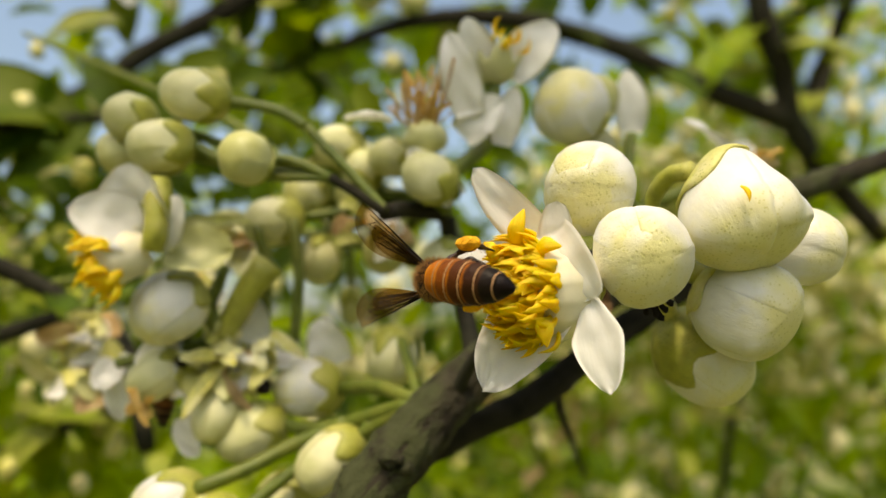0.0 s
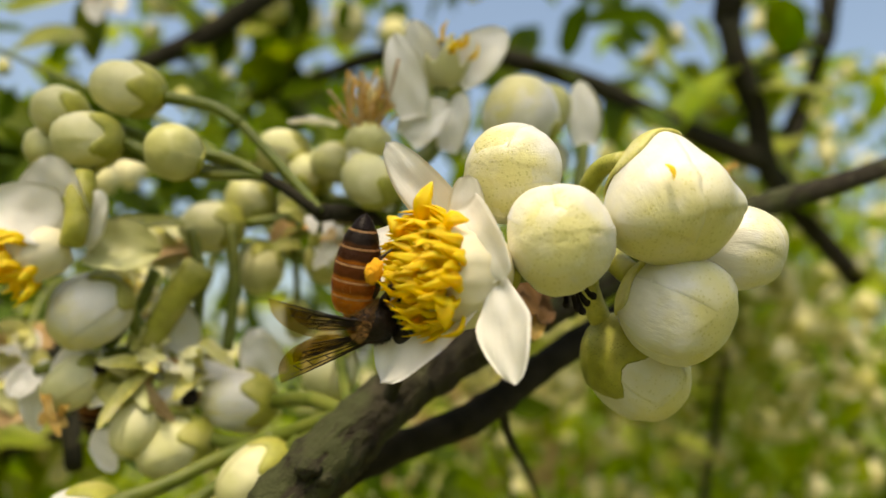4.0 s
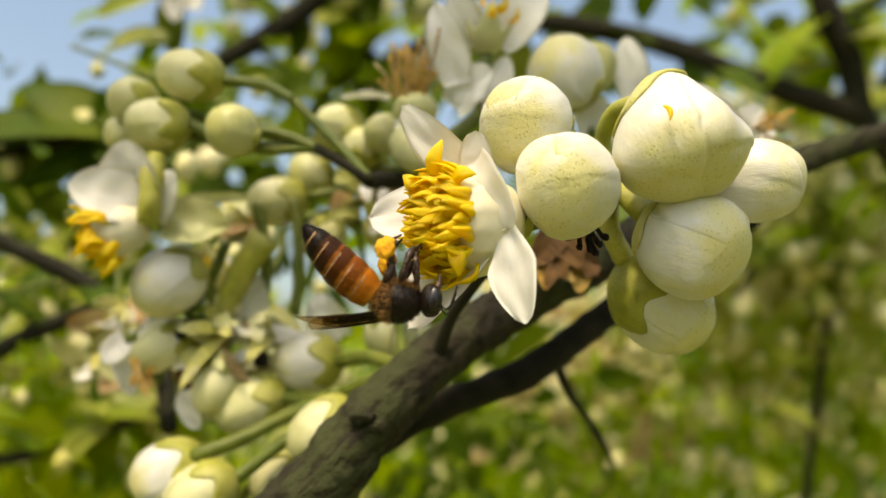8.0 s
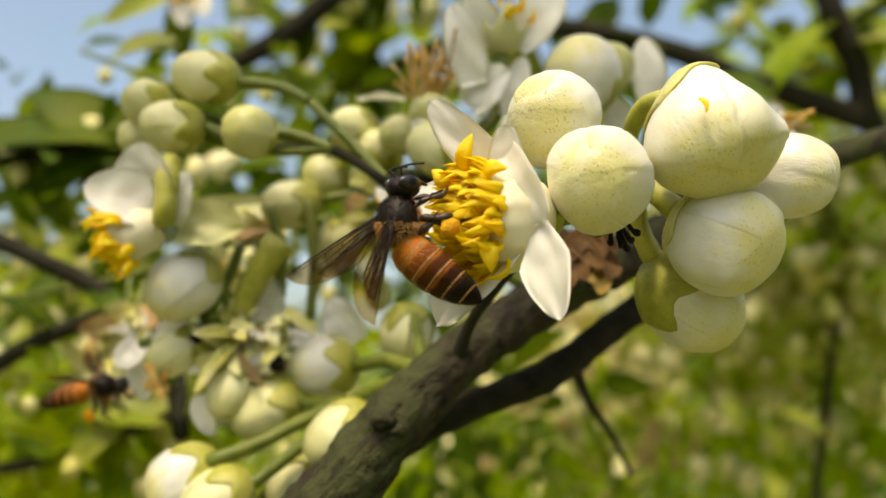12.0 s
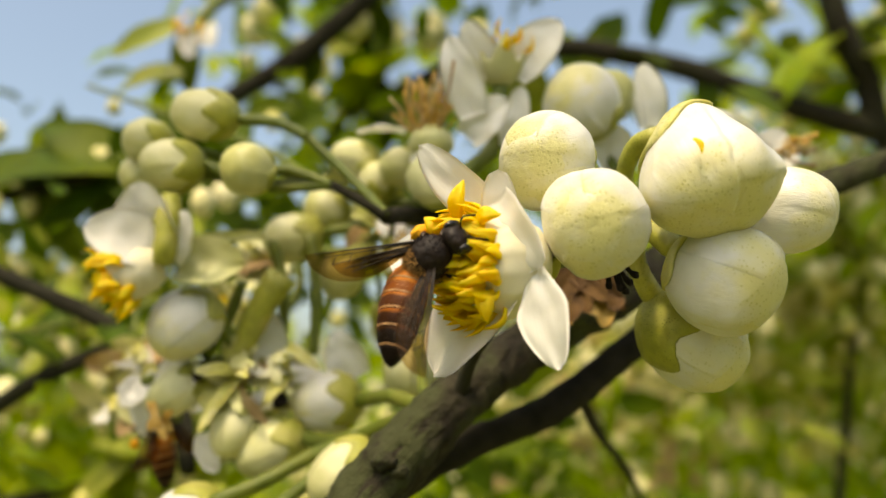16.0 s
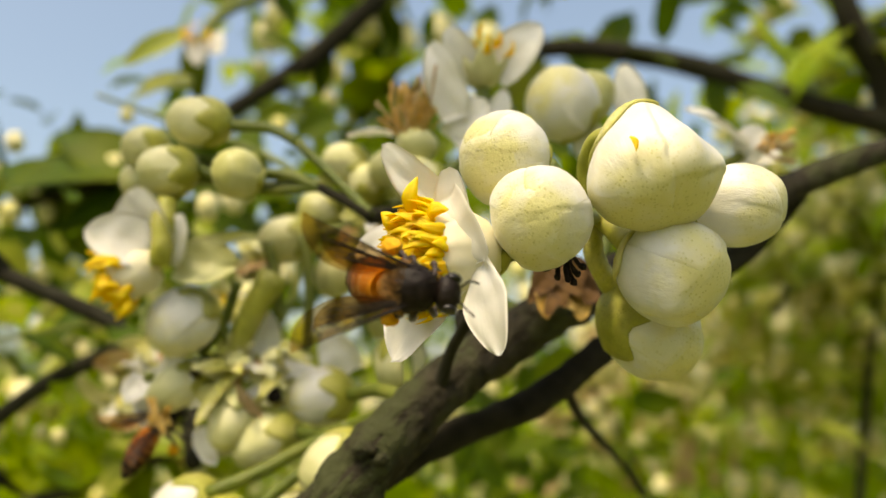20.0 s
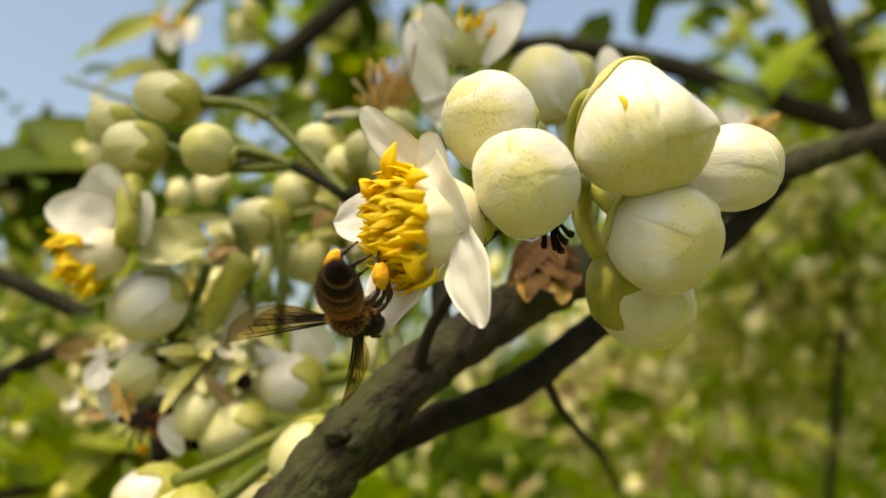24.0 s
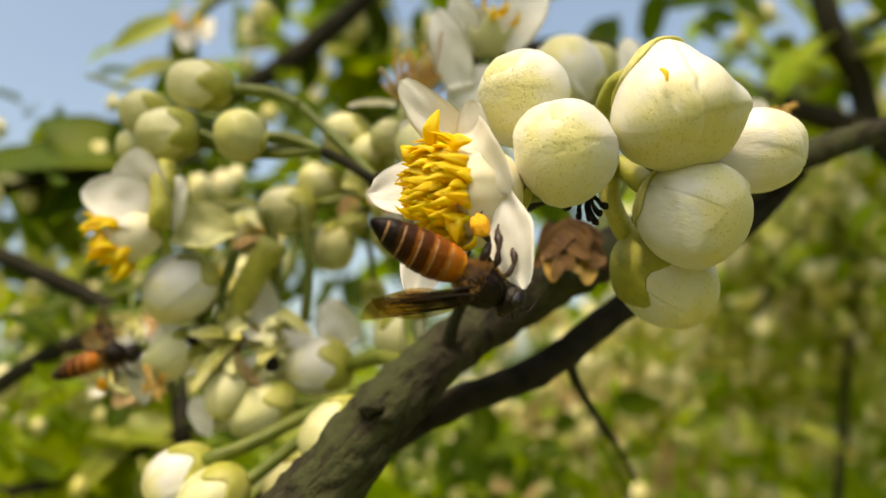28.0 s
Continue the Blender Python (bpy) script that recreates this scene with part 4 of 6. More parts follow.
def right_blossoms():
    c, o = spray((34.1, 145.7, 33.8), "white pomelo blossoms and buds behind the main cluster")

    def q(p):
        return Vector(p) - o

    bud(c, q((24.3, 137.5, 46.7)), (-0.5, -0.5, 0.4), 14.0, 6.6, seed=1, cover=0.38)
    bud(c, q((29.7, 142.5, 50.0)), (0.3, -0.5, 0.6), 10.0, 4.4, green=True, seed=2, cover=0.38)
    petal(c, q((38.1, 147.2, 44.7)), q((37.0, 144.9, 57.5)), (0.1, -1, 0), 7.2, 0.4, 0.3, 1)
    petal(c, q((30.7, 142.9, 36.5)), q((27.4, 138.4, 43.5)), (0.1, -1, 0), 8, 0.4, 0.3, 2)
    petal(c, q((59.9, 150.3, 40.7)), q((47.7, 143.2, 46.2)), (-0.1, -0.6, 0.7), 7.5, 0.5, 0.3, 3)
    petal(c, q((59.2, 150.7, 37.9)), q((62.4, 147.3, 43.0)), (-0.1, -1, 0.2), 6.5, 0.5, 0.3, 4)
    petal(c, q((58.6, 152.7, 37.4)), q((66.5, 151.4, 38.5)), (0, -1, 0.2), 6, 0.5, 0.3, 5)
    rnd = random.Random(2)
    for k in range(12):
        b = q((61.5, 148.8, 39.0))
        t = q((64.6, 146.4, 38.4)) + Vector((rnd.uniform(-3, 3.5), rnd.uniform(-2, 2), rnd.uniform(-3.5, 4)))
        tube("old_stamen", [b, (b + t) * 0.5 + Vector((0, 0, rnd.uniform(-1, 1))), t], (0.35, 0.3, 0.55), M_ANTHER_OLD if k % 2 else M_TAN, c, 6, 6)
    # withered blossom, cream above and brown below, hanging before the limb
    for k in range(9):
        b = q((21.8, 126.0, 14.8)) + Vector((rnd.uniform(-2.5, 2.5), rnd.uniform(-1, 1), rnd.uniform(-0.5, 0.5)))
        t = q((22.4, 125.6, 8.5)) + Vector((rnd.uniform(-6.5, 6.5), rnd.uniform(-2.5, 2), rnd.uniform(-2, 3.5)))
        petal(c, b, t, (0, -1, 0.2), rnd.uniform(2.6, 4.2), 0.9, 0.5, k, name="withered_petal", mat=M_HUSK)
    for k in range(10):
        b = q((22.2, 125.0, 9.0)) + Vector((rnd.uniform(-5, 5), rnd.uniform(-1, 1), rnd.uniform(-1, 1)))
        petal(c, b, b + Vector((rnd.uniform(-3, 3), rnd.uniform(-2, 0), rnd.uniform(-4.5, -1))), (0, -1, 0.3), 2.0 + 0.3 * (k % 5), 0.8, 0.5, k, name="withered_petal", mat=(M_HUSK, M_ANTHER_OLD)[k % 2])
    hub = q((32.6, 140.1, 25.7))
    for e in (q((26.5, 141.4, 42.5)), q((29.5, 144.1, 46.2)), q((38.1, 147.2, 44.7)), q((59.7, 151.6, 38.8)), q((30.7, 142.9, 36.5))):
        stem(c, [hub, (hub + e) * 0.5 + Vector((1, 2, 0)), e], 1.3, 1.1)
    stem(c, [hub, q((29.7, 139.1, 18.0)), q((26.2, 137.0, 10.4))], 1.6, 1.8)
    stem(c, [q((21.8, 126.5, 11.9)), q((22.9, 130.7, 11.1)), q((25.0, 135.1, 9.7))], 1.2, 1.4, mat=M_TAN)


right_blossoms()


def back_sprays():
    """Blossoms and buds crowded on a twig behind the cluster."""
    wood = [(15.9, 136.0, 6.5), (-4.6, 150.0, 17.6), (-25.1, 165.0, 25.7), (-48.1, 176.0, 29.4), (-74.9, 186.0, 22.3), (-109.8, 196.0, 17.4), (-157.2, 205.0, 13.4)]
    fork = [(-25.1, 165.0, 25.7), (-35.0, 170.0, 41.5), (-52.1, 180.0, 56.5), (-82.3, 195.0, 72.8), (-129.2, 215.0, 96.6)]
    o = Vector(wood[0])
    c = empty("twig", o, "slender green-brown twig crowded with blossom sprays", "twig", "twigs of the tree")
    tube("wood", [Vector(p) - o for p in wood], (1.6, 1.4, 1.3, 1.2, 1.0, 0.9, 0.8), M_STEM, c, 60, 9, 0.15, 0.2)
    tube("wood", [Vector(p) - o for p in fork], (1.1, 1.0, 0.9, 0.8, 0.7), M_STEM, c, 40, 9, 0.15, 0.2)
    line = [Vector(q) for q in list(spline(wood, 60)) + list(spline(fork, 40))]
    for p, k, kind in (
        ((-23.9, 160.0, 37.6), 1, "m"),
        ((-37.5, 166.0, 26.5), 2, "p"),
        ((-45.8, 168.0, 7.8), 4, "p"),
        ((-22.3, 170.0, 22.7), 5, "b"),
        ((-70.3, 172.0, -10.4), 6, "p"),
        ((-51.3, 166.0, -4.5), 7, "p"),
        ((-11.3, 162.0, 33.5), 9, "b"),
        ((-93.2, 178.0, -4.3), 10, "p"),
        ((-62.2, 172.0, 22.0), 11, "p"),
        ((-84.8, 180.0, 8.4), 13, "p"),
    ):
        rnd = random.Random(100 + k)
        hub = Vector(p)
        c, o = spray(p, "blurred cream buds and half-open pomelo blossoms on green stalks" if kind != "p" else "blurred spent pomelo blossoms with lax cream petals")
        foot = min(line, key=lambda q: (q - hub).length)
        stem(c, [foot - o, (foot - o) * 0.5 + Vector((rnd.uniform(-2, 2), 2, rnd.uniform(-2, 2))), (0, 0, 0)], 0.8, 0.8)
        for i in range({"m": 1, "b": 2, "p": 0}[kind]):
            w = Vector((rnd.uniform(-1.1, 0.3), rnd.uniform(-0.6, 0.2), rnd.uniform(-0.9, 0.8))).normalized()
            e = w * rnd.uniform(5, 9)
            ln = rnd.uniform(8.0, 11.0)
            bud(c, e + w * ln * 0.5, w, ln, ln * rnd.uniform(0.29, 0.36), seed=k + i, cover=rnd.uniform(0.45, 0.6), mat=(M_BUD_PALE, M_BUD_GREEN)[(k + i) % 2])
            stem(c, [(0, 0, 0), e * 0.5 + Vector((0, 1, 1)), e], 0.7, 0.8)
        for g in range({"m": 1, "b": 0, "p": 2}[kind]):
            # a blossom half spent: cup, style and lax petals
            w = Vector((rnd.uniform(-0.9, 0.7), rnd.uniform(-0.7, 0.0), rnd.uniform(-1.0, 0.5))).normalized()
            e = w * rnd.uniform(3, 7)
            stem(c, [(0, 0, 0), e * 0.5 + Vector((0, 0.6, 0.6)), e], 0.7, 0.8)
            v, f = cup_mesh(2.3, 2.6, seed=k)
            link_mesh("calyx", v, f, M_CALYX, c, aim(e, w))
            tube("style", [e, e + w * 4, e + w * 8], (0.9, 0.8, 1.1), M_CALYX_PALE, c, 10, 8)
            for i in range(4):
                d = (w + Vector((rnd.gauss(0, 0.7), rnd.gauss(0, 0.4), rnd.gauss(0, 0.7)))).normalized()
                petal(c, e + w * 1.5, e + d * rnd.uniform(8, 13), (rnd.uniform(-0.8, 0.8), -1, rnd.uniform(-0.5, 0.8)), rnd.uniform(4.5, 7.5), rnd.uniform(0.4, 1.3), 0.4, k + i + 7 * g, mat=(M_BUD_PALE, M_PETAL, M_CALYX_PALE, M_BUD_PALE, M_TAN)[(k + i + g) % 5])
            if (k + g) % 3 == 0:
                stamens(c, e + w * 4, w, 2.0, 10, 3.0, k, mat=M_ANTHER if k % 2 else M_ANTHER_OLD)


back_sprays()


# -- twigs and leaves of the same tree -----------------------------------
LEAF_SHAPES = []
for k in range(6):
    v, f = leaf_mesh(80 + 6 * k, 38 + 3 * k, 0.3 + 0.15 * k, 0.12 + 0.05 * (k % 3), k)
    me = bpy.data.meshes.new("leaf")
    me.from_pydata([tuple(q) for q in np.array(v) * MM], [], f)
    me.materials.append((M_LEAF, M_LEAF, M_LEAF, M_LEAF, M_LEAF_YOUNG, M_LEAF_PALE)[k])
    me.polygons.foreach_set("use_smooth", [True] * len(me.polygons))
    LEAF_SHAPES.append(me)


def leafy_twig(points, radii, leaves, seed, label, lo=0, hi=6, size=(0.6, 1.0), start=0.15, mat=None):
    """A woody twig with leaves set round it."""
    rnd = random.Random(seed)
    o = Vector(points[0])
    c = empty("leafy_twig", o, label, "twig", "twigs of the tree")
    pts = [Vector(p) - o for p in points]
    tube("wood", pts, radii, mat or M_BARK_DARK, c, 30, 10, 0.12, 0.1)
    line = spline(pts, 40)
    for i in range(leaves):
        s = start + (1 - start) * (i + rnd.random()) / leaves
        p = Vector(line[min(39, int(s * 39))])
        w = Vector((rnd.uniform(-1, 1), rnd.uniform(-0.8, 0.6), rnd.uniform(-0.6, 0.7)))
        seat("leaf", LEAF_SHAPES[rnd.randrange(lo, hi)], c, aim(p, w, (rnd.uniform(-0.4, 0.4), -0.5, 1), rnd.uniform(*size)))
    return c


def leaf(c, o, p, tip, up, k):
    """One leaf placed on its twig."""
    a, b = Vector(p) - o, Vector(tip) - o
    s = (b - a).length / (80 + 6 * k) / 0.93
    return seat("leaf", LEAF_SHAPES[k], c, aim(a, b - a, up, s))


leafy_twig([(-265.7, 390.4, 108.4), (-208.2, 401.3, 142.3), (-168.4, 410.3, 176.1), (-135.6, 415.5, 196.8), (-105.4, 419.6, 223.2), (-40.4, 435.9, 290.8)], (4, 5, 6, 6.5, 7, 7), 4, 1, "dark branch with broad green leaves", 0, 5, (0.4, 0.6), 0.5)
leafy_twig([(-132.0, 181.7, 30.5), (-115.5, 186.9, 22.5), (-103.2, 191.4, 16.0), (-88.7, 195.7, 5.7), (-81.0, 193.0, -3.2), (-69.6, 177.0, -21.8)], (2.2, 2.3, 2.4, 2.6, 2.6, 2.0), 3, 2, "thin dark twig with a few leaves", 0, 4, (0.14, 0.22))
leafy_twig([(-87.9, 195.8, 6.1), (-99.5, 197.0, 9.0), (-116.2, 199.8, 5.6), (-135.0, 203.1, -1.8), (-154.6, 206.9, -13.1)], (2.3, 2.3, 2.4, 2.5, 2.5), 4, 3, "thin dark twig with a few leaves", 0, 5, (0.14, 0.24))
leafy_twig([(-205.8, 290.0, -44.1), (-173.8, 292.6, -38.6), (-144.1, 294.1, -27.4), (-112.2, 285.7, -17.1), (-76.5, 267.1, -4.4)], (2.5, 2.5, 2.4, 2.2, 2.0), 11, 14, "brown twig with pale young leaves", 4, 6, (0.18, 0.34), mat=M_BARK)
leafy_twig([(221.8, 509.0, 271.9), (232.7, 516.7, 232.8), (248.1, 527.8, 207.5), (258.7, 540.4, 169.7), (292.0, 559.9, 136.4), (340.0, 573.4, 87.6)], (9, 9, 9, 9, 8, 8), 6, 4, "thick dark limb with sunlit leaves", 4, 6, (0.6, 0.9))
leafy_twig([(255.5, 539.7, 171.7), (211.9, 523.1, 181.3), (162.2, 505.2, 193.9), (114.3, 487.3, 208.1), (68.5, 475.6, 217.2), (23.6, 465.1, 219.5), (-29.4, 469.9, 216.8), (-94.8, 486.1, 198.6)], (9, 8.5, 8, 7.5, 7, 6.5, 5, 4), 8, 5, "dark branch crossing the sky with small leaves", 0, 6, (0.4, 0.7))
leafy_twig([(259.0, 764.0, -215.0), (282.0, 760.0, -80.0), (305.0, 762.0, 30.0), (324.0, 760.0, 122.0), (352.0, 715.0, 240.0), (359.7, 618.9, 316.2)], (4, 4, 4, 4.5, 5, 6), 12, 6, "slim dark stem hung with leaves", 4, 6, (0.35, 0.55))
leafy_twig([(92.1, 662.4, -121.0), (72.5, 631.7, -72.2), (50.6, 579.9, -21.6), (36.7, 534.2, -1.1)], (2, 2, 2, 2), 3, 7, "thin twig with small leaves", 3, 6, (0.12, 0.2))
leafy_twig([(356.4, 725.7, 163.6), (299.0, 721.0, 153.3), (252.4, 712.1, 114.8), (206.6, 705.7, 62.0)], (4, 4, 3.5, 3), 8, 8, "twig with sunlit leaves", 4, 6, (0.5, 0.8))
leafy_twig([(359.7, 618.9, 316.2), (288.6, 616.4, 283.8), (250.6, 615.3, 265.3), (226.8, 615.7, 246.7)], (5, 4, 4, 3), 12, 9, "twig with yellow-green leaves against the sky", 4, 6, (0.6, 0.9))
leafy_twig([(-109.6, 504.9, 319.8), (-102.2, 514.2, 269.2), (-98.7, 520.9, 231.4), (-120.6, 523.4, 202.0)], (5, 4, 4, 3), 14, 10, "twig with sunlit leaves", 1, 6, (0.5, 0.8))


def broad_leaf_twig():
    """Broad leaves that stand dark against the sky and catch light on their upper faces."""
    o = Vector((-136.8, 314.1, 101.6))
    c = empty("leafy_twig", o, "twig with broad dark green leaves lit along their tops", "twig", "twigs of the tree")
    tube("wood", [Vector(p) - o for p in ((-136.8, 314.1, 101.6), (-160.0, 306.9, 98.8), (-184.9, 299.9, 93.5), (-226.4, 291.8, 83.6), (-265.1, 293.0, 81.4))], (2.0, 2.2, 2.4, 2.6, 2.8), M_BARK_DARK, c, 24, 10, 0.1, 0.2)
    for p, e, up, k in (
        ((-228.6, 290.1, 92.1), (-166.3, 286.7, 111.3), (0.1, -0.75, 0.75), 3),
        ((-158.8, 307.8, 93.7), (-204.3, 292.6, 123.9), (0.1, -0.9, 0.5), 1),
        ((-168.5, 303.2, 96.6), (-212.0, 291.1, 79.1), (0.0, -0.95, 0.2), 2),
        ((-152.4, 307.9, 97.5), (-184.8, 298.3, 72.5), (-0.2, -0.9, 0.1), 0),
        ((-136.8, 314.1, 101.6), (-159.4, 304.9, 128.9), (-0.3, -0.9, 0.4), 2),
        ((-200.0, 298.6, 91.1), (-234.5, 291.0, 113.5), (0.2, -0.8, 0.6), 3),
        ((-145.6, 315.4, 99.7), (-117.9, 310.7, 73.5), (0.0, -0.8, 0.7), 1),
        ((-200.0, 299.0, 88.6), (-193.2, 305.2, 56.4), (0.0, -0.9, 0.3), 3),
    ):
        leaf(c, o, p, e, up, k)


broad_leaf_twig()


def pale_leaf_twig():
    """Pale young leaves low beside the branch."""
    o = Vector((-114.3, 280.5, -18.0))
    c = empty("leafy_twig", o, "twig with large pale yellow-green young leaves", "twig", "twigs of the tree")
    tube("wood", [Vector(p) - o for p in ((-114.3, 280.5, -18.0), (-138.7, 284.4, -26.8), (-168.4, 287.9, -37.0), (-210.4, 289.9, -46.4))], (1.6, 1.8, 2.0, 2.2), M_BARK, c, 24, 10, 0.1, 0.2)
    for p, e, up, k in (
        ((-125.6, 283.4, -24.5), (-153.2, 269.8, -10.3), (0.1, -0.7, 0.75), 5),
        ((-144.2, 281.9, -28.2), (-166.4, 268.1, -39.2), (0.0, -0.7, 0.8), 5),
        ((-143.1, 286.1, -28.0), (-158.2, 281.5, -53.2), (-0.3, -0.9, 0.1), 4),
        ((-169.0, 288.8, -37.1), (-195.6, 276.0, -14.6), (0.3, -0.95, 0.1), 4),
        ((-200.3, 283.8, -3.6), (-169.7, 280.3, 7.3), (0.0, -0.75, 0.7), 4),
        ((-122.3, 283.2, -21.3), (-120.7, 291.2, 5.2), (0.2, -0.8, 0.3), 1),
    ):
        leaf(c, o, p, e, up, k)


pale_leaf_twig()


def shading_twig():
    """Unseen leaves added overhead to shade the limb and dapple sprays behind the blossom."""
    o = Vector((-40.7, 42.6, 230.4))
    c = empty("leafy_twig", o, "unseen overhead twig with five broad green leaves, added to cast shade", "twig", "twigs of the tree")
    tube("wood", [Vector(p) - o for p in ((-40.7, 42.6, 230.4), (-68.0, 29.1, 254.8), (-109.1, -7.0, 317.3), (-213.4, -76.9, 433.6))], (1.2, 1.4, 2.0, 3.0), M_BARK_DARK, c, 24, 10, 0.1, 0.2)
    for p, e, up, k in (
        ((-43.1, 42.0, 230.7), (-68.0, 48.9, 194.2), (-0.1, -0.5, 0.85), 3),
        ((-80.6, 21.9, 267.9), (-110.3, 23.1, 252.4), (-0.1, -0.5, 0.85), 1),
        ((-70.0, 28.0, 257.0), (-95.0, 62.0, 240.0), (0.1, -0.3, 0.95), 0),
        ((-60.0, 34.0, 248.0), (-120.0, 55.0, 215.0), (0.0, -0.5, 0.85), 3),
        ((-43.0, 42.0, 231.0), (28.0, 24.0, 262.0), (0.0, -0.4, 0.9), 2),
    ):
        leaf(c, o, p, e, up, k)


shading_twig()


def hanging_flower():
    c, o = spray((-124.7, 269.2, 133.7), "blurred white blossom and pale leaf against the sky")

    def q(p):
        return Vector(p) - o

    petal(c, q((-126.7, 267.1, 145.0)), q((-154.2, 265.9, 133.8)), (0, -1, 0.2), 12, 0.5, 0.3, 1, mat=M_LEAF_PALE)
    petal(c, q((-122.2, 267.6, 145.0)), q((-120.2, 266.3, 130.0)), (0, -1, 0.2), 9, 0.5, 0.3, 2)
    petal(c, q((-115.4, 268.4, 145.0)), q((-111.6, 266.5, 134.0)), (0, -1, 0.2), 9, 0.5, 0.3, 3)
    stamens(c, q((-120.8, 266.1, 142.9)), (0.0, -0.3, -1), 5, 12, 6, 6)
    stem(c, [(0, 0, 0), q((-114.9, 276.2, 159.4)), q((-116.3, 358.2, 217.1)), q((-86.0, 410.7, 258.2))], 2.5, 3.0)
    leaf(c, o, (-127.3, 275.2, 126.5), (-158.9, 266.1, 129.8), (0.1, -0.8, 0.6), 5)
    seat("leaf", LEAF_SHAPES[0], c, aim(q((-129.2, 276.6, 147.8)), Vector((0.1, 0, -1)), (0, -1, 0.3), 0.35))


hanging_flower()


# -- other trees of the orchard ------------------------------------------
def leaf_cloud(centre, radii, clumps, per, seed, size, name, mat, parent, hang=0.3):
    """Many small folded leaves in clumps, joined."""
    rng = np.random.default_rng(seed)
    d = rng.normal(size=(clumps, 3))
    d /= np.linalg.norm(d, axis=1)[:, None]
    cc = np.array(centre) + d * np.array(radii) * (rng.random(clumps) ** 0.45)[:, None]
    n = clumps * per
    p = np.repeat(cc, per, 0) + rng.normal(size=(n, 3)) * size * 1.5
    z = rng.normal(size=(n, 3))
    z[:, 2] -= hang
    z /= np.linalg.norm(z, axis=1)[:, None]
    u = rng.normal(size=(n, 3)) * 0.7 + [0, -0.45, 0.85]
    x = np.cross(u, z)
    x /= np.linalg.norm(x, axis=1)[:, None]
    y = np.cross(z, x)
    ln = size * rng.uniform(0.6, 1.2, (n, 1))
    w = ln * 0.25
    r = y * w * 0.35
    parts = [p, p + z * ln * 0.22 + x * w * 0.75 + r, p + z * ln * 0.22 - x * w * 0.75 + r, p + z * ln * 0.62 + x * w * 0.9 + r, p + z * ln * 0.62 - x * w * 0.9 + r, p + z * ln - r, p + z * ln * 0.22, p + z * ln * 0.62]
    v = np.stack(parts, 1).reshape(-1, 3)
    b = np.arange(n)[:, None] * 8
    f = np.concatenate([b + t for t in ([0, 1, 6], [0, 6, 2], [1, 3, 7], [1, 7, 6], [6, 7, 4], [6, 4, 2], [3, 5, 7], [7, 5, 4])], 0)
    me = bpy.data.meshes.new(name)
    me.vertices.add(len(v))
    me.vertices.foreach_set("co", (v * MM).ravel())
    me.loops.add(f.size)
    me.loops.foreach_set("vertex_index", f.ravel())
    me.polygons.add(len(f))
    me.polygons.foreach_set("loop_start", np.arange(0, f.size, 3))
    me.polygons.foreach_set("use_smooth", np.ones(len(f), bool))
    me.materials.append(mat)
    me.update(calc_edges=True)
    me.validate()
    ob = new(name, me)
    ob.parent = parent
    return tagged(ob, kind="stuff"), cc


def blossom_cloud(centres, per, seed, size, name, mat, parent, spread):
    rng = np.random.default_rng(seed)
    v0, f0 = ball_mesh(1, 1, 1.2, 5, 6)
    v0 = np.array(v0)
    n = len(centres) * per
    p = np.repeat(np.array(centres), per, 0) + rng.normal(size=(n, 3)) * spread
    s = size * rng.uniform(0.5, 1.2, (n, 1, 1))
    v = (p[:, None] + v0[None] * s).reshape(-1, 3)
    k = len(v0)
    f = [tuple(a + i * k for a in q) for i in range(n) for q in f0]
    ob = link_mesh(name, v, f, mat, parent)
    return tagged(ob, kind="stuff")


def orchard_tree(p, height, crown, seed, leaf_mat, label, clumps=120, per=20, blossoms=70):
    rnd = random.Random(seed)
    base = Vector(p)
    c = empty("pomelo_tree", base, label, "tree", "trees of the orchard")
    top = Vector((rnd.uniform(-200, 200), rnd.uniform(-200, 200), height * 0.55))
    tube("trunk", [(0, 0, -60), (rnd.uniform(-60, 60), 0, height * 0.25), top], (75, 60, 38), M_BARK, c, 20, 12, 0.15, 0.01)
    for k in range(6):
        a = k * 1.05 + rnd.random()
        s = Vector((0, 0, height * 0.25)).lerp(top, 0.3 + 0.12 * k)
        e = Vector((math.cos(a) * crown * 0.75, math.sin(a) * crown * 0.75, height * rnd.uniform(0.55, 0.85)))
        tube("limb", [s, s.lerp(e, 0.5) + Vector((0, 0, 80)), e], (28, 18, 7), M_BARK_DARK, c, 14, 8, 0.15, 0.02)
    _, cc = leaf_cloud((0, 0, height * 0.60), (crown, crown, height * 0.42), clumps, per, seed, 85, "crown", leaf_mat, c)
    blossom_cloud(cc[:blossoms] + np.array([0, -120, 120]), 5, seed, 28, "blossoms", M_FLOWER_FAR, c, 60)
    return c


orchard_tree((300, 2600, -1500), 2300, 950, 1, M_LEAF_MID, "pomelo tree with green leaves and cream blossom")
orchard_tree((1500, 2300, -1500), 2500, 900, 2, M_LEAF_MID, "pomelo tree with green leaves and cream blossom")
orchard_tree((-2300, 2600, -1500), 1900, 900, 3, M_LEAF_MID, "pomelo tree with green leaves and cream blossom")
orchard_tree((-500, 4300, -1500), 1450, 1200, 4, M_LEAF_MID, "pomelo tree with green leaves and cream blossom")
orchard_tree((1300, 4600, -1500), 2900, 1200, 5, M_LEAF_MID, "pomelo tree with green leaves and cream blossom")
orchard_tree((-2600, 4600, -1500), 2100, 1300, 6, M_LEAF_MID, "pomelo tree with green leaves and cream blossom")
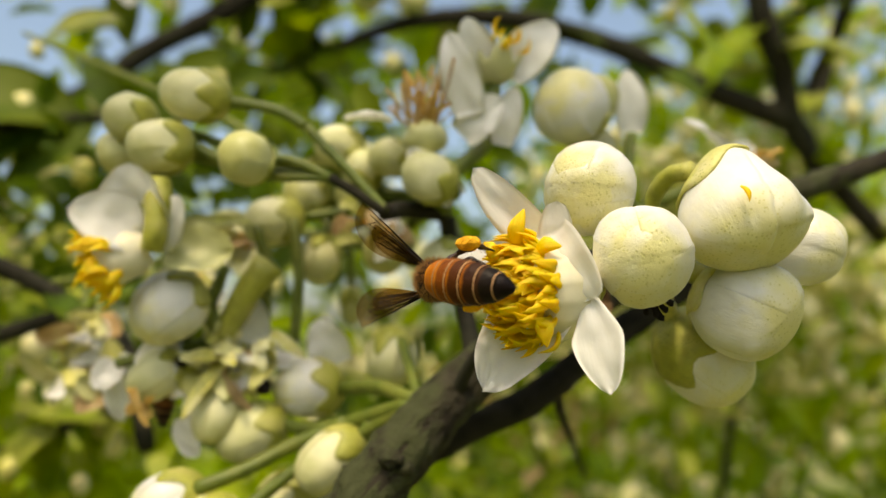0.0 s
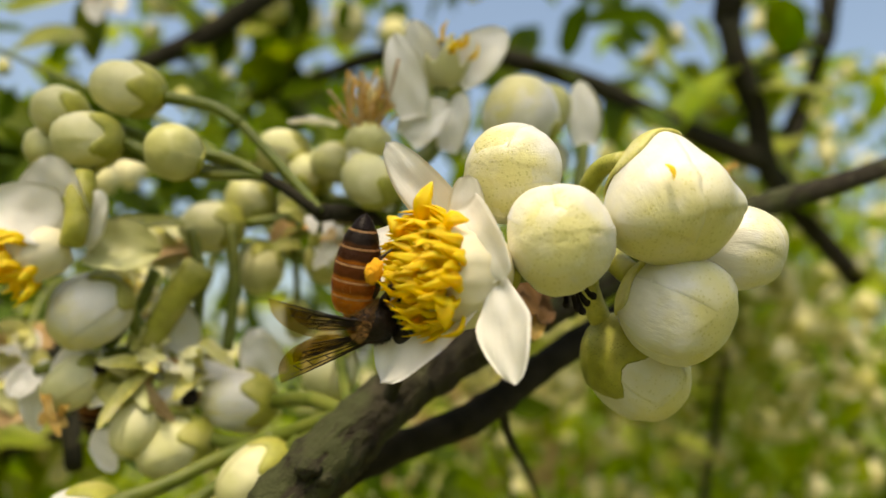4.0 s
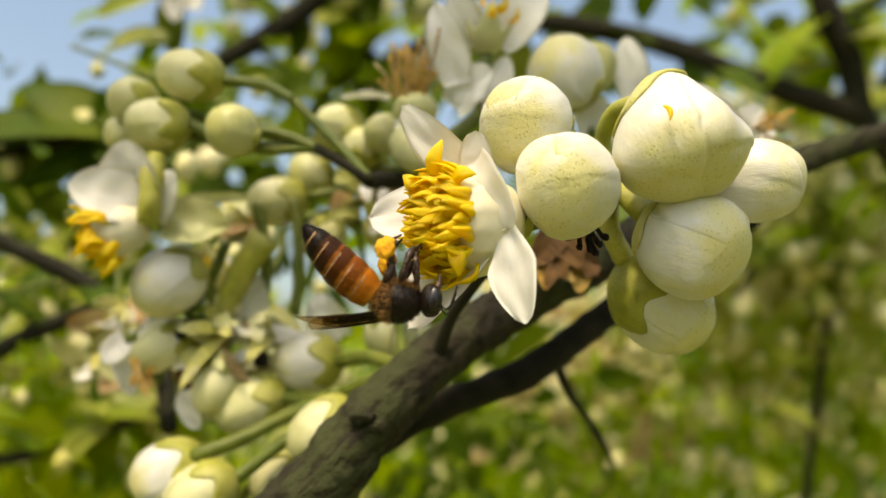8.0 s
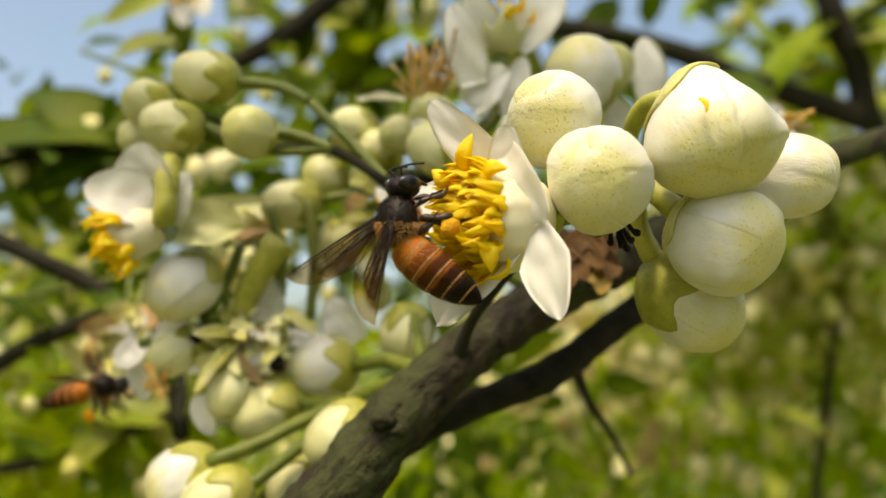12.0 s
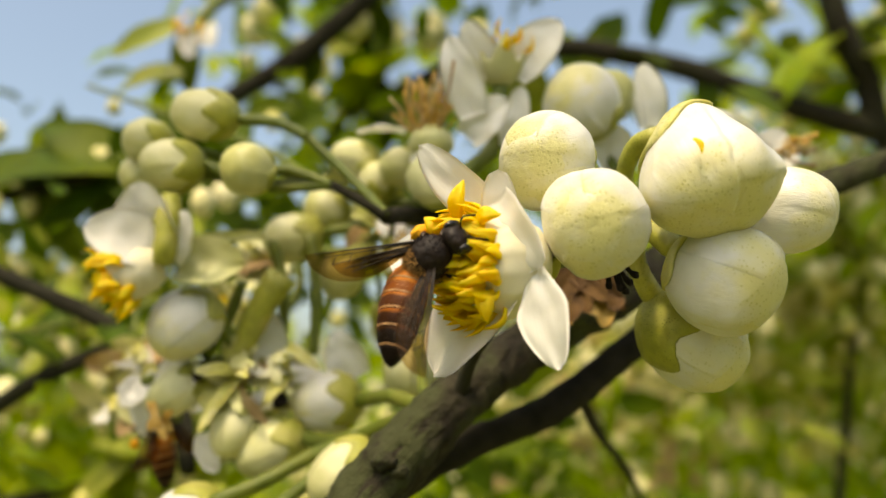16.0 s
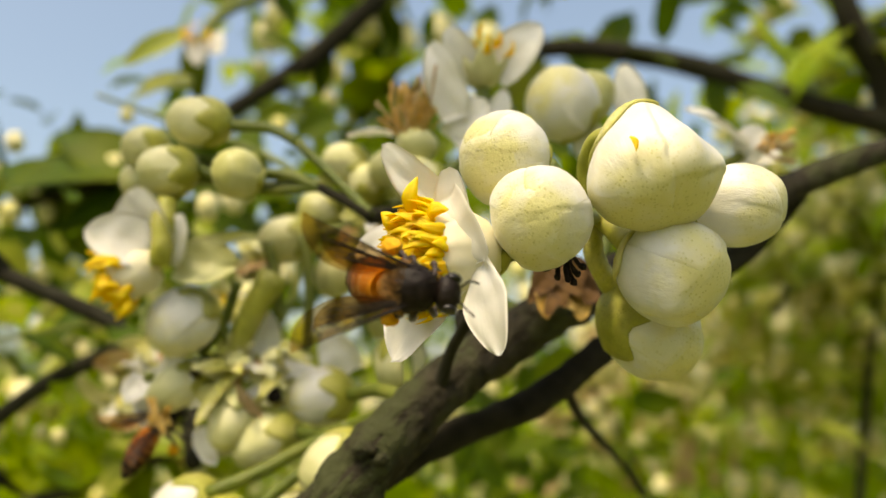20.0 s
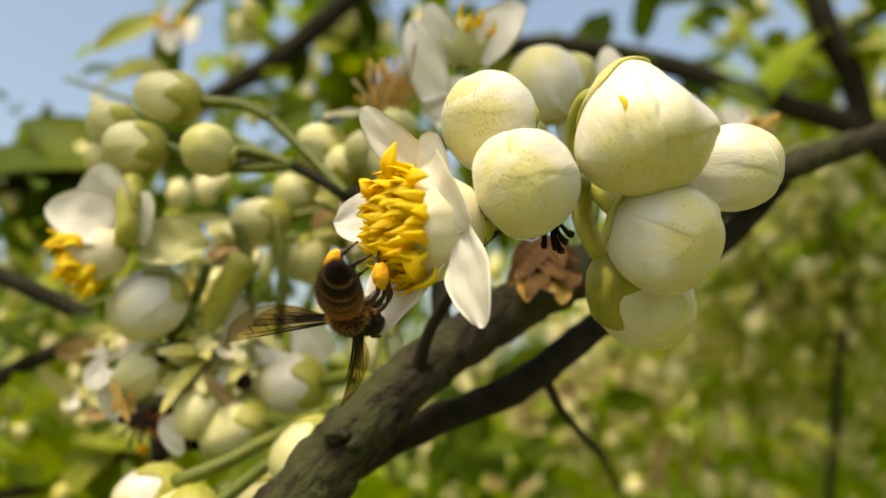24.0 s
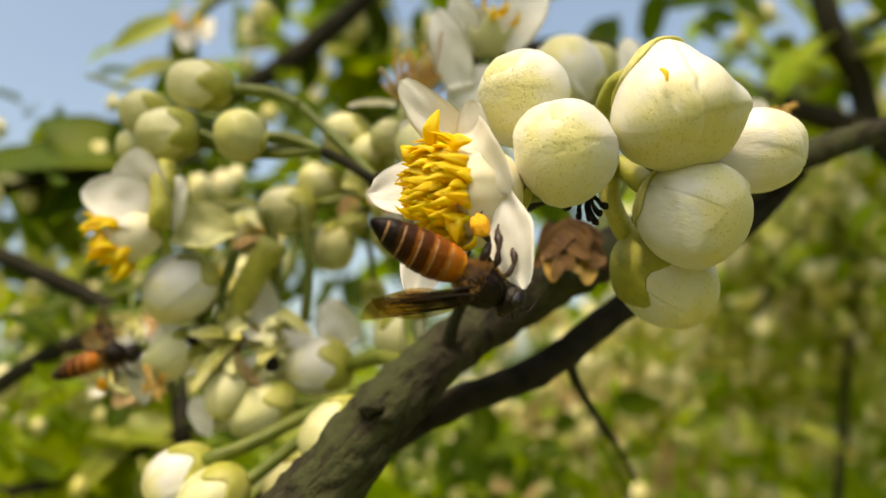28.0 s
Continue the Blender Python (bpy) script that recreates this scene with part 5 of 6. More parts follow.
orchard_tree((3300, 5200, -1500), 3200, 1300, 7, M_LEAF_MID, "pomelo tree with green leaves and cream blossom")
# three unseen trees added behind and beside the camera to cut the sky's fill
orchard_tree((500, -2350, -1500), 2400, 1250, 8, M_LEAF, "unseen pomelo tree with dense dark green leaves, added to block skylight", 260, 20, 60)
orchard_tree((-1100, -2500, -1500), 2200, 1000, 9, M_LEAF, "unseen pomelo tree with dense dark green leaves, added to block skylight", 200, 20, 60)
orchard_tree((1900, -100, -1500), 2900, 1050, 10, M_LEAF, "unseen pomelo tree with dense dark green leaves, added to block skylight", 280, 20, 60)


def own_canopy():
    """The rest of the tree that the branches belong to: trunk, an added unseen crown at the left, and leaf clumps
    behind the blossoms.
    """
    c = empty("pomelo_tree", (-900, 60, -1500), "large pomelo tree whose blossoming branches fill the view", "tree", "trees of the orchard")
    tube("trunk", [(0, 0, -80), (20, 30, 500), (-20, 40, 1050), (40, 60, 1250)], (110, 85, 70, 60), M_BARK, c, 30, 16, 0.12, 0.01)
    o = Vector((-900, 60, -1500))
    tube("limb", [(-10, 50, 1050), Vector((-135.2, 199.7, -128.2)) - o, Vector((-27.4, 114.8, -36.6)) - o], (40, 16, 8.4), M_BARK, c, 26, 14, 0.12, 0.03)
    for e, r in (((-40.4, 435.9, 290.8), 9), ((-132.0, 181.7, 30.5), 4), ((-205.8, 290.0, -44.1), 4), ((221.8, 509.0, 271.9), 12), ((359.7, 618.9, 316.2), 6), ((-109.6, 504.9, 319.8), 5), ((-265.1, 293.0, 81.4), 3), ((356.4, 725.7, 163.6), 5)):
        s = Vector((40, 60, 1250))
        far = e[0] > 200
        e = Vector(e) - o
        way = [s, s.lerp(e, 0.5) + Vector((-60, -100, 520)), e]
        if far:
            # these limbs arch high over the view and come down into it from above
            way = [s, s.lerp(e, 0.5) + Vector((0, -100, 900)), e + Vector((60, 20, 420)), e]
        tube("limb", way, (22, 14, r), M_BARK_DARK, c, 30, 10, 0.1, 0.03)
    for k, (p, rad, n, per, mat, sz) in enumerate((
        # unseen crown left of the camera, added to hold back skylight
        ((-1380, -80, 250), (560, 750, 800), 400, 14, M_LEAF, 90),
        ((-115.3, 596.6, 256.0), (80, 80, 45), 14, 10, M_LEAF_YOUNG, 60),
        ((324.5, 796.8, 326.7), (80, 90, 45), 7, 7, M_LEAF_YOUNG, 55),
        ((-325.7, 479.9, 82.1), (60, 60, 25), 14, 9, M_LEAF, 40),
        ((-135.0, 345.0, 62.0), (40, 30, 14), 16, 8, M_LEAF, 18),
        ((-99.7, 396.0, 124.1), (50, 30, 30), 12, 8, M_LEAF, 34),
        ((-142.1, 290.0, 52.0), (25, 20, 10), 9, 7, M_LEAF, 17),
        ((-176.0, 350.0, 20.0), (30, 20, 12), 6, 7, M_LEAF, 20),
        ((-294.4, 461.3, -29.5), (50, 40, 25), 14, 8, M_LEAF_YOUNG, 30),
        ((-34.6, 604.6, 18.3), (70, 60, 40), 6, 7, M_LEAF, 45),
        ((-124.5, 277.7, 22.2), (28, 20, 14), 9, 6, M_LEAF_PALE, 18),
        ((-187.7, 321.6, -37.9), (48, 40, 18), 26, 7, M_LEAF_YOUNG, 22),
        ((-222.1, 345.2, -18.9), (45, 40, 25), 12, 6, M_LEAF_YOUNG, 24),
        ((-260.3, 390.8, 48.8), (40, 40, 22), 8, 6, M_LEAF_PALE, 30),
        ((279.9, 771.2, 84.8), (120, 60, 35), 12, 5, M_LEAF_PALE, 40),
        ((326.6, 761.5, 173.6), (80, 50, 30), 8, 5, M_LEAF_YOUNG, 42),
        ((104.4, 1036.5, -31.9), (90, 70, 50), 9, 7, M_TAN, 55),
        ((373.7, 1032.5, 170.2), (260, 200, 120), 14, 6, M_LEAF_YOUNG, 60),
        ((402.0, 968.4, -37.3), (160, 160, 130), 14, 6, M_LEAF_YOUNG, 55),
        ((255.8, 1053.4, -32.4), (340, 200, 110), 40, 6, M_LEAF_YOUNG, 62),
        ((128.6, 1364.4, -146.4), (420, 250, 120), 44, 6, M_LEAF_YOUNG, 62),
        ((488.0, 1264.4, 79.5), (240, 200, 140), 26, 6, M_LEAF_YOUNG, 65),
        ((-513.4, 1085.1, -123.3), (300, 200, 100), 30, 9, M_LEAF_YOUNG, 90),
        ((337.3, 1017.1, 237.9), (160, 150, 60), 14, 8, M_LEAF_YOUNG, 65),
        ((517.8, 1248.1, 196.7), (220, 150, 90), 14, 6, M_LEAF_YOUNG, 65),
        ((-267.1, 449.9, 57.0), (60, 60, 30), 9, 7, M_LEAF_YOUNG, 42),
        ((-26.0, 540.3, -79.1), (60, 50, 25), 14, 8, M_LEAF, 28),
        ((59.7, 659.0, 364.4), (120, 100, 30), 8, 9, M_LEAF, 60),
        ((300.0, 800.0, 120.6), (70, 60, 26), 30, 6, M_LEAF_PALE, 38),
        ((358.8, 850.0, 178.2), (60, 60, 40), 12, 6, M_LEAF_YOUNG, 45),
        ((228.2, 780.0, 67.8), (80, 60, 22), 28, 5, M_LEAF_PALE, 38),
    )):
        _, cc = leaf_cloud(Vector(p) - o, rad, n, per, 26 + k, sz, "foliage", mat, c)
        if mat is not M_LEAF:
            blossom_cloud(cc + np.array([0, -0.8, 0.8]) * sz, 2, 50 + k, (5 if sz < 32 else 9) if sz < 50 else 13, "blossoms", M_FLOWER_FAR, c, 40)
    # cream blossom scattered through the leaves farther along the branches
    for k, (p, rad, n) in enumerate((
        ((231, 850, 88), (120, 80, 36), 22),
        ((351, 900, 110), (110, 80, 36), 22),
        ((380, 900, 196), (90, 60, 60), 12),
        ((215, 1000, 57), (150, 80, 40), 18),
        ((117, 1000, -20), (160, 80, 50), 16),
        ((330, 960, 20), (150, 80, 60), 9),
        ((260, 1000, -90), (220, 90, 70), 9),
    )):
        rng = np.random.default_rng(300 + k)
        blossom_cloud(np.array(Vector(p) - o) + rng.normal(size=(n, 3)) * np.array(rad), 3, 320 + k, 12, "blossoms", M_FLOWER_FAR, c, 16)


own_canopy()


# -- bee -----------------------------------------------------------------
M_HAIR = material("bee_hair", (0.44, 0.24, 0.075), 0.9, 0.3, 1500, 0.0)
M_HAIR_DARK = material("bee_hair_dark", (0.014, 0.009, 0.006), 0.9, 0.3, 1500, 0.0, shine=0.1)
M_DARK = material("bee_dark", (0.014, 0.008, 0.005), 0.5, 0.4, 1500, 0.5, shine=0.25)
M_EYE = material("bee_eye", (0.012, 0.009, 0.008), 0.2, 0.2, 3000, 0.1)
M_AMBER = material("bee_amber", (0.66, 0.26, 0.022), 0.34, 0.15, 1200, 0.35, 0.2, sss_tint=(1, 0.4, 0.1), second=(0.40, 0.105, 0.008), second_scale=330)
M_BROWN = material("bee_brown", (0.055, 0.020, 0.008), 0.4, 0.3, 1200, 0.5, second=(0.10, 0.034, 0.009), second_scale=300)


def ring_material(name, front, rear):
    """Glossy plate of the abdomen, paler at its front edge."""
    m = material(name, front, 0.42, 0.15, 1200, 0.35, second=None, shine=0.10)
    n, l = m.node_tree.nodes, m.node_tree.links
    b = n["Principled BSDF"]
    col = b.inputs["Base Color"].links[0].from_socket
    tc = n.new("ShaderNodeTexCoord")
    sp = n.new("ShaderNodeSeparateXYZ")
    l.new(tc.outputs["Generated"], sp.inputs[0])
    wob = n.new("ShaderNodeTexNoise")
    wob.inputs["Scale"].default_value = 900
    l.new(tc.outputs["Object"], wob.inputs["Vector"])
    ad = n.new("ShaderNodeMath")
    ad.operation = "MULTIPLY_ADD"
    ad.inputs[1].default_value = 0.25
    l.new(wob.outputs["Fac"], ad.inputs[0])
    l.new(sp.outputs["X"], ad.inputs[2])
    r = n.new("ShaderNodeMapRange")
    r.inputs["From Min"].default_value, r.inputs["From Max"].default_value = 0.80, 1.02
    l.new(ad.outputs[0], r.inputs["Value"])
    mx = n.new("ShaderNodeMix")
    mx.data_type = "RGBA"
    l.new(r.outputs[0], mx.inputs["Factor"])
    mx.inputs["A"].default_value = (*rear, 1)
    l.new(col, mx.inputs["B"])
    l.new(mx.outputs["Result"], b.inputs["Base Color"])
    return m


RINGS = [ring_material("bee_ring", f, r) for f, r in (
    ((0.64, 0.24, 0.020), (0.46, 0.14, 0.012)),
    ((0.58, 0.20, 0.017), (0.20, 0.055, 0.008)),
    ((0.48, 0.150, 0.013), (0.075, 0.022, 0.005)),
    ((0.36, 0.105, 0.010), (0.040, 0.014, 0.005)),
    ((0.085, 0.030, 0.007), (0.013, 0.008, 0.005)),
    ((0.014, 0.008, 0.006), (0.010, 0.006, 0.005)),
)]
M_BAND = material("bee_band", (0.36, 0.19, 0.075), 0.7, 0.25, 1500, 0.6)
M_POLLEN = material("pollen", (0.90, 0.46, 0.015), 0.85, 0.15, 1800, 1.0, second=(0.80, 0.36, 0.01), second_scale=500)
M_LEG = material("bee_leg", (0.035, 0.016, 0.009), 0.4, 0.4, 1500, 0.5)
M_WING = bpy.data.materials.new("bee_wing")
M_WING.use_nodes = True
_n, _l = M_WING.node_tree.nodes, M_WING.node_tree.links
_b = _n["Principled BSDF"]
_b.inputs["Base Color"].default_value = (0.075, 0.042, 0.018, 1)
_b.inputs["Roughness"].default_value = 0.16
_t = _n.new("ShaderNodeBsdfTransparent")
_t.inputs["Color"].default_value = (0.86, 0.75, 0.56, 1)
_v = _n.new("ShaderNodeTexNoise")
_v.inputs["Scale"].default_value = 180
_c = _n.new("ShaderNodeMapRange")
_c.inputs["From Min"].default_value, _c.inputs["From Max"].default_value = 0.3, 0.7
_c.inputs["To Min"].default_value, _c.inputs["To Max"].default_value = 0.02, 0.20
_l.new(_v.outputs["Fac"], _c.inputs["Value"])
_x = _n.new("ShaderNodeMixShader")
_l.new(_c.outputs[0], _x.inputs[0])
_l.new(_t.outputs[0], _x.inputs[1])
_l.new(_b.outputs[0], _x.inputs[2])
_l.new(_x.outputs[0], _n["Material Output"].inputs["Surface"])


def wing_mesh(length, width):
    """A wing from the origin along -x, lying in the xy plane, with a stiff front edge; width grows to +y side."""
    nu, nv = 26, 7
    verts = []
    for layer in (0, 1):
        for i in range(nu):
            s = (i / (nu - 1)) ** 0.8
            w = width * (0.14 + 0.86 * math.sin(math.pi * 0.5 * min(1, s / 0.62)) ** 1.3) * math.sqrt(max(0.003, 1 - max(0, (s - 0.6) / 0.4) ** 2.2))
            for j in range(nv):
                u = j / (nv - 1)
                z = 0.06 * math.sin(u * 9 + s * 4) * u + 0.35 * math.sin(s * 2.4) - layer * 0.05
                verts.append((-length * s, -w * u + 0.25 * width * s, z))
    k = nu * nv
    g = grid_faces(nu, nv, False)
    return verts, g + [tuple(v + k for v in q[::-1]) for q in g]


def fuzz(parent, radii, count, length, mat, where, seed):
    """A coat of fine hairs on an ellipsoid, each a thin spike."""
    rnd = random.Random(seed)
    v, f = [], []
    while len(f) < count * 3:
        d = Vector((rnd.gauss(0, 1), rnd.gauss(0, 1), rnd.gauss(0, 1))).normalized()
        if not where(d):
            continue
        p = Vector((d.x * radii[0], d.y * radii[1], d.z * radii[2]))
        w = (d + Vector((rnd.uniform(-0.5, 0.2), rnd.uniform(-0.3, 0.3), rnd.uniform(-0.3, 0.3)))).normalized()
        a = w.orthogonal().normalized() * 0.03
        b = w.cross(a)
        k = len(v)
        v += [p + a, p - a * 0.5 + b * 0.87, p - a * 0.5 - b * 0.87, p + w * length * rnd.uniform(0.5, 1.0)]
        f += [(k, k + 1, k + 3), (k + 1, k + 2, k + 3), (k + 2, k, k + 3)]
    return link_mesh("hair", v, f, mat, parent, None, "", "stuff", smooth=False)


def bee(label):
    b = empty("honeybee", (0, 0, 0), label, "bee")
    v, f = ball_mesh(2.7, 2.35, 2.2, 16, 22, 0.08)
    th = link_mesh("thorax", v, f, M_DARK, b, None, "black thorax with tawny hair behind")
    fuzz(th, (2.65, 2.32, 2.15), 1300, 0.42, M_HAIR_DARK, lambda d: d.x > -0.3, 3)
    fuzz(th, (2.65, 2.32, 2.15), 2600, 0.75, M_HAIR, lambda d: d.x < -0.12 or d.z < -0.55, 4)
    v, f = ball_mesh(1.25, 1.95, 1.75, 14, 20, 0.05)
    head = link_mesh("head", v, f, M_DARK, b, Matrix.Translation((3.5, 0, -0.5)))
    for s in (-1, 1):
        v, f = ball_mesh(0.85, 0.6, 1.35, 12, 14)
        link_mesh("eye", v, f, M_EYE, head, Matrix.Translation((0.35, s * 1.45, 0.1)), "glossy black compound eye")
        tube("antenna", [(0.9, s * 0.4, 0.2), (1.5, s * 0.9, 0.9), (2.0, s * 1.3, 0.9), (2.4, s * 1.5, -0.4), (2.6, s * 1.6, -1.5)], (0.10, 0.11, 0.11), M_DARK, head, 16, 7)
    tube("tongue", [(0.5, 0, -1.3), (0.8, 0, -2.2), (0.6, 0, -3.0)], (0.4, 0.15), M_BROWN, head, 8, 8)
    # abdomen: overlapping rings along -x, turning at the waist
    v, f = ball_mesh(0.9, 1.0, 0.9, 10, 14)
    ab = link_mesh("abdomen", v, f, M_AMBER, b, Matrix.Translation((-2.6, 0, -0.5)), "amber and black banded abdomen")
    length, rings = 10.3, 6

    def girth(s):
        return 2.2 * math.sin(math.pi * (0.12 + 0.84 * s) ** 0.80) ** 0.54 * (1 - s ** 12) ** 0.5

    for k in range(rings):
        v = []
        nu, nv = 12, 24
        s0, s1 = k / rings, min(1.0, (k + 1.18) / rings)
        for i in range(nu):
            u = i / (nu - 1)
            s = min(0.997, s0 + (s1 - s0) * u)
            g = girth(s) * (1.0 + 0.035 * math.sin(math.pi * u) - (0.05 if i == nu - 1 else 0)) - 0.10 * (1 - u)
            for j in range(nv):
                t = 2 * math.pi * j / nv
                v.append((-length * s, g * 1.12 * math.cos(t), g * 0.98 * math.sin(t) - 1.6 * s * s))
        f = grid_faces(nu, nv, True) + [tuple(range(nv)), tuple((nu - 1) * nv + j for j in range(nv))[::-1]]
        link_mesh("abdomen_ring", v, f, RINGS[k], ab)
        if k < 5:
            # thin pale edge over the back and flanks, open below
            v = []
            for i in range(4):
                s = s1 - 0.034 + 0.0050 * i
                g = girth(min(s, 0.99)) * (1.008 + (0.010 if i in (1, 2) else 0))
                for j in range(19):
                    t = math.radians(-15 + 210 * j / 18)
                    w = (0.4 + 0.8 * noise.noise(Vector((3 * t, k, 0)))) * 0.006 * (i - 1.5)
                    v.append((-length * (s + w), g * 1.12 * math.cos(t), g * 0.98 * math.sin(t) - 1.6 * s * s))
            link_mesh("pale_band", v, grid_faces(4, 19, False), M_BAND, ab)
    v, f = [], []
    rnd = random.Random(12)
    for k in range(500):
        s, t = rnd.uniform(0.0, 0.30), rnd.uniform(0, 2 * math.pi)
        p = Vector((-length * s, girth(s) * 1.12 * math.cos(t), girth(s) * 0.98 * math.sin(t) - 1.6 * s * s))
        w = Vector((-0.7, 0.6 * math.cos(t), 0.6 * math.sin(t)))
        q = Vector((0, -math.sin(t), math.cos(t))) * 0.02
        n0 = len(v)
        v += [p + q, p - q, p + w * rnd.uniform(0.3, 0.7)]
        f.append((n0, n0 + 1, n0 + 2))
    link_mesh("hair", v, f, M_HAIR, ab, None, "", "stuff", smooth=False)
    v, f = [], []
    for k in range(700):
        s, t = rnd.uniform(0.55, 0.99), rnd.uniform(0, 2 * math.pi)
        p = Vector((-length * s, girth(s) * 1.12 * math.cos(t), girth(s) * 0.98 * math.sin(t) - 1.6 * s * s))
        w = Vector((-0.8, 0.7 * math.cos(t), 0.7 * math.sin(t)))
        q = Vector((0, -math.sin(t), math.cos(t))) * 0.02
        n0 = len(v)
        v += [p + q, p - q, p + w * rnd.uniform(0.2, 0.45)]
        f.append((n0, n0 + 1, n0 + 2))
    link_mesh("hair", v, f, M_HAIR_DARK, ab, None, "", "stuff", smooth=False)
    # wings: built to the bee's right, mirrored to its left
    wings = []
    for s in (-1, 1):
        for name, ln, wd, x in (("forewing", 11.8, 3.3, 0.9), ("hindwing", 8.2, 2.0, -0.9)):
            v, f = wing_mesh(ln, wd)
            v = [(q[0], q[1] * s, q[2]) for q in v]
            w = link_mesh(name, v, f if s > 0 else [q[::-1] for q in f], M_WING, b, Matrix.Translation((x, s * 1.7, 1.1)), "smoky brown translucent wing")
            for m, (u0, u1) in enumerate(((0.02, 0.02), (0.14, 0.16), (0.35, 0.42), (0.5, 0.66), (0.65, 0.88))):
                pts = [(-ln * a, s * (-wd * (u0 + (u1 - u0) * a) * min(1, 0.25 + a) + 0.25 * wd * a), 0.05 + 0.35 * math.sin(a * 2.4)) for a in (0.0, 0.3, 0.6, 0.92 - 0.07 * m)]
                tube("vein", pts, (0.17 if m == 0 else 0.10, 0.04), M_DARK, w, 10, 5)
            for a, u0, u1 in ((0.42, 0.15, 0.42), (0.6, 0.14, 0.5), (0.74, 0.16, 0.42), (0.5, 0.46, 0.8)):
                pts = [(-ln * (a + 0.05 * c), s * (-wd * (u0 + (u1 - u0) * c) * min(1, 0.25 + a) + 0.25 * wd * a), 0.05 + 0.35 * math.sin(a * 2.4)) for c in (0.0, 0.5, 1.0)]
                tube("vein", pts, (0.065, 0.05), M_DARK, w, 6, 5)
            wings.append((w, s, name))
    # legs: thigh, flattened shin with bristles, slender foot
    legs = []
    for s in (-1, 1):
        for name, hip, knee, ankle, toe, thick in (
            ("foreleg", (1.6, s * 1.2, -1.6), (2.5, s * 2.5, -2.3), (3.2, s * 2.5, -3.9), (4.5, s * 1.8, -5.0), 0.36),
            ("middle_leg", (0.2, s * 1.5, -1.8), (0.3, s * 3.2, -2.6), (0.9, s * 3.7, -4.6), (2.1, s * 3.3, -6.3), 0.42),
            ("hind_leg", (-1.4, s * 1.5, -1.6), (-0.9, s * 3.0, -2.9), (-2.3, s * 3.5, -5.0), (-0.8, s * 3.1, -7.2), 0.52),
        ):
            a, k, c, e = Vector(hip), Vector(knee), Vector(ankle), Vector(toe)
            leg = tube(name, [a, a.lerp(k, 0.5) + Vector((0, 0, 0.25)), k], (thick * 0.6, thick, thick * 0.55), M_LEG, b, 12, 9, 0.1, 1.0)
            tube("shin", [k, k.lerp(c, 0.5) + Vector((0, s * 0.2, 0)), c], (thick * 0.5, thick * 0.85, thick * 1.15, thick * 0.7), M_LEG, leg, 12, 9, 0.1, 1.0)
            legs.append((leg, a, e, s, name))
            h = c.lerp(e, 0.5)
            tube("foot", [c, h, e], (thick * 0.6, thick * 0.75, thick * 0.35, 0.13, 0.12), M_LEG, leg, 16, 8, 0.1, 1.0)
            v, f = [], []
            rnd = random.Random(len(name))
            for m in range(90):
                u = rnd.random()
                p = k.lerp(c, u * 2) if u < 0.5 else c.lerp(e, (u - 0.5) * 1.2)
                w = Vector((rnd.gauss(0, 1), rnd.gauss(0, 1), rnd.gauss(0, 1))).normalized()
                q = w.orthogonal().normalized() * 0.025
                n0 = len(v)
                v += [p + q, p - q, p + (w + (e - c).normalized() * 0.5) * (thick + 0.25 * rnd.random())]
                f.append((n0, n0 + 1, n0 + 2))
            link_mesh("bristles", v, f, M_HAIR_DARK, leg, None, "", "stuff", smooth=False)
            if name == "hind_leg":
                v, f = ball_mesh(1.05, 0.85, 1.4, 14, 18, 0.22, s)
                link_mesh("pollen_basket", v, f, M_POLLEN, leg, Matrix.Translation(k.lerp(c, 0.62) + Vector((-0.3, s * 0.55, 0))), "packed orange pollen ball")
    return b, ab, wings, legs


bee_one = bee("brown-banded giant honeybee with pollen baskets clinging to the open blossom")
bee_two = bee("out-of-focus brown honeybee visiting the blossoms behind")

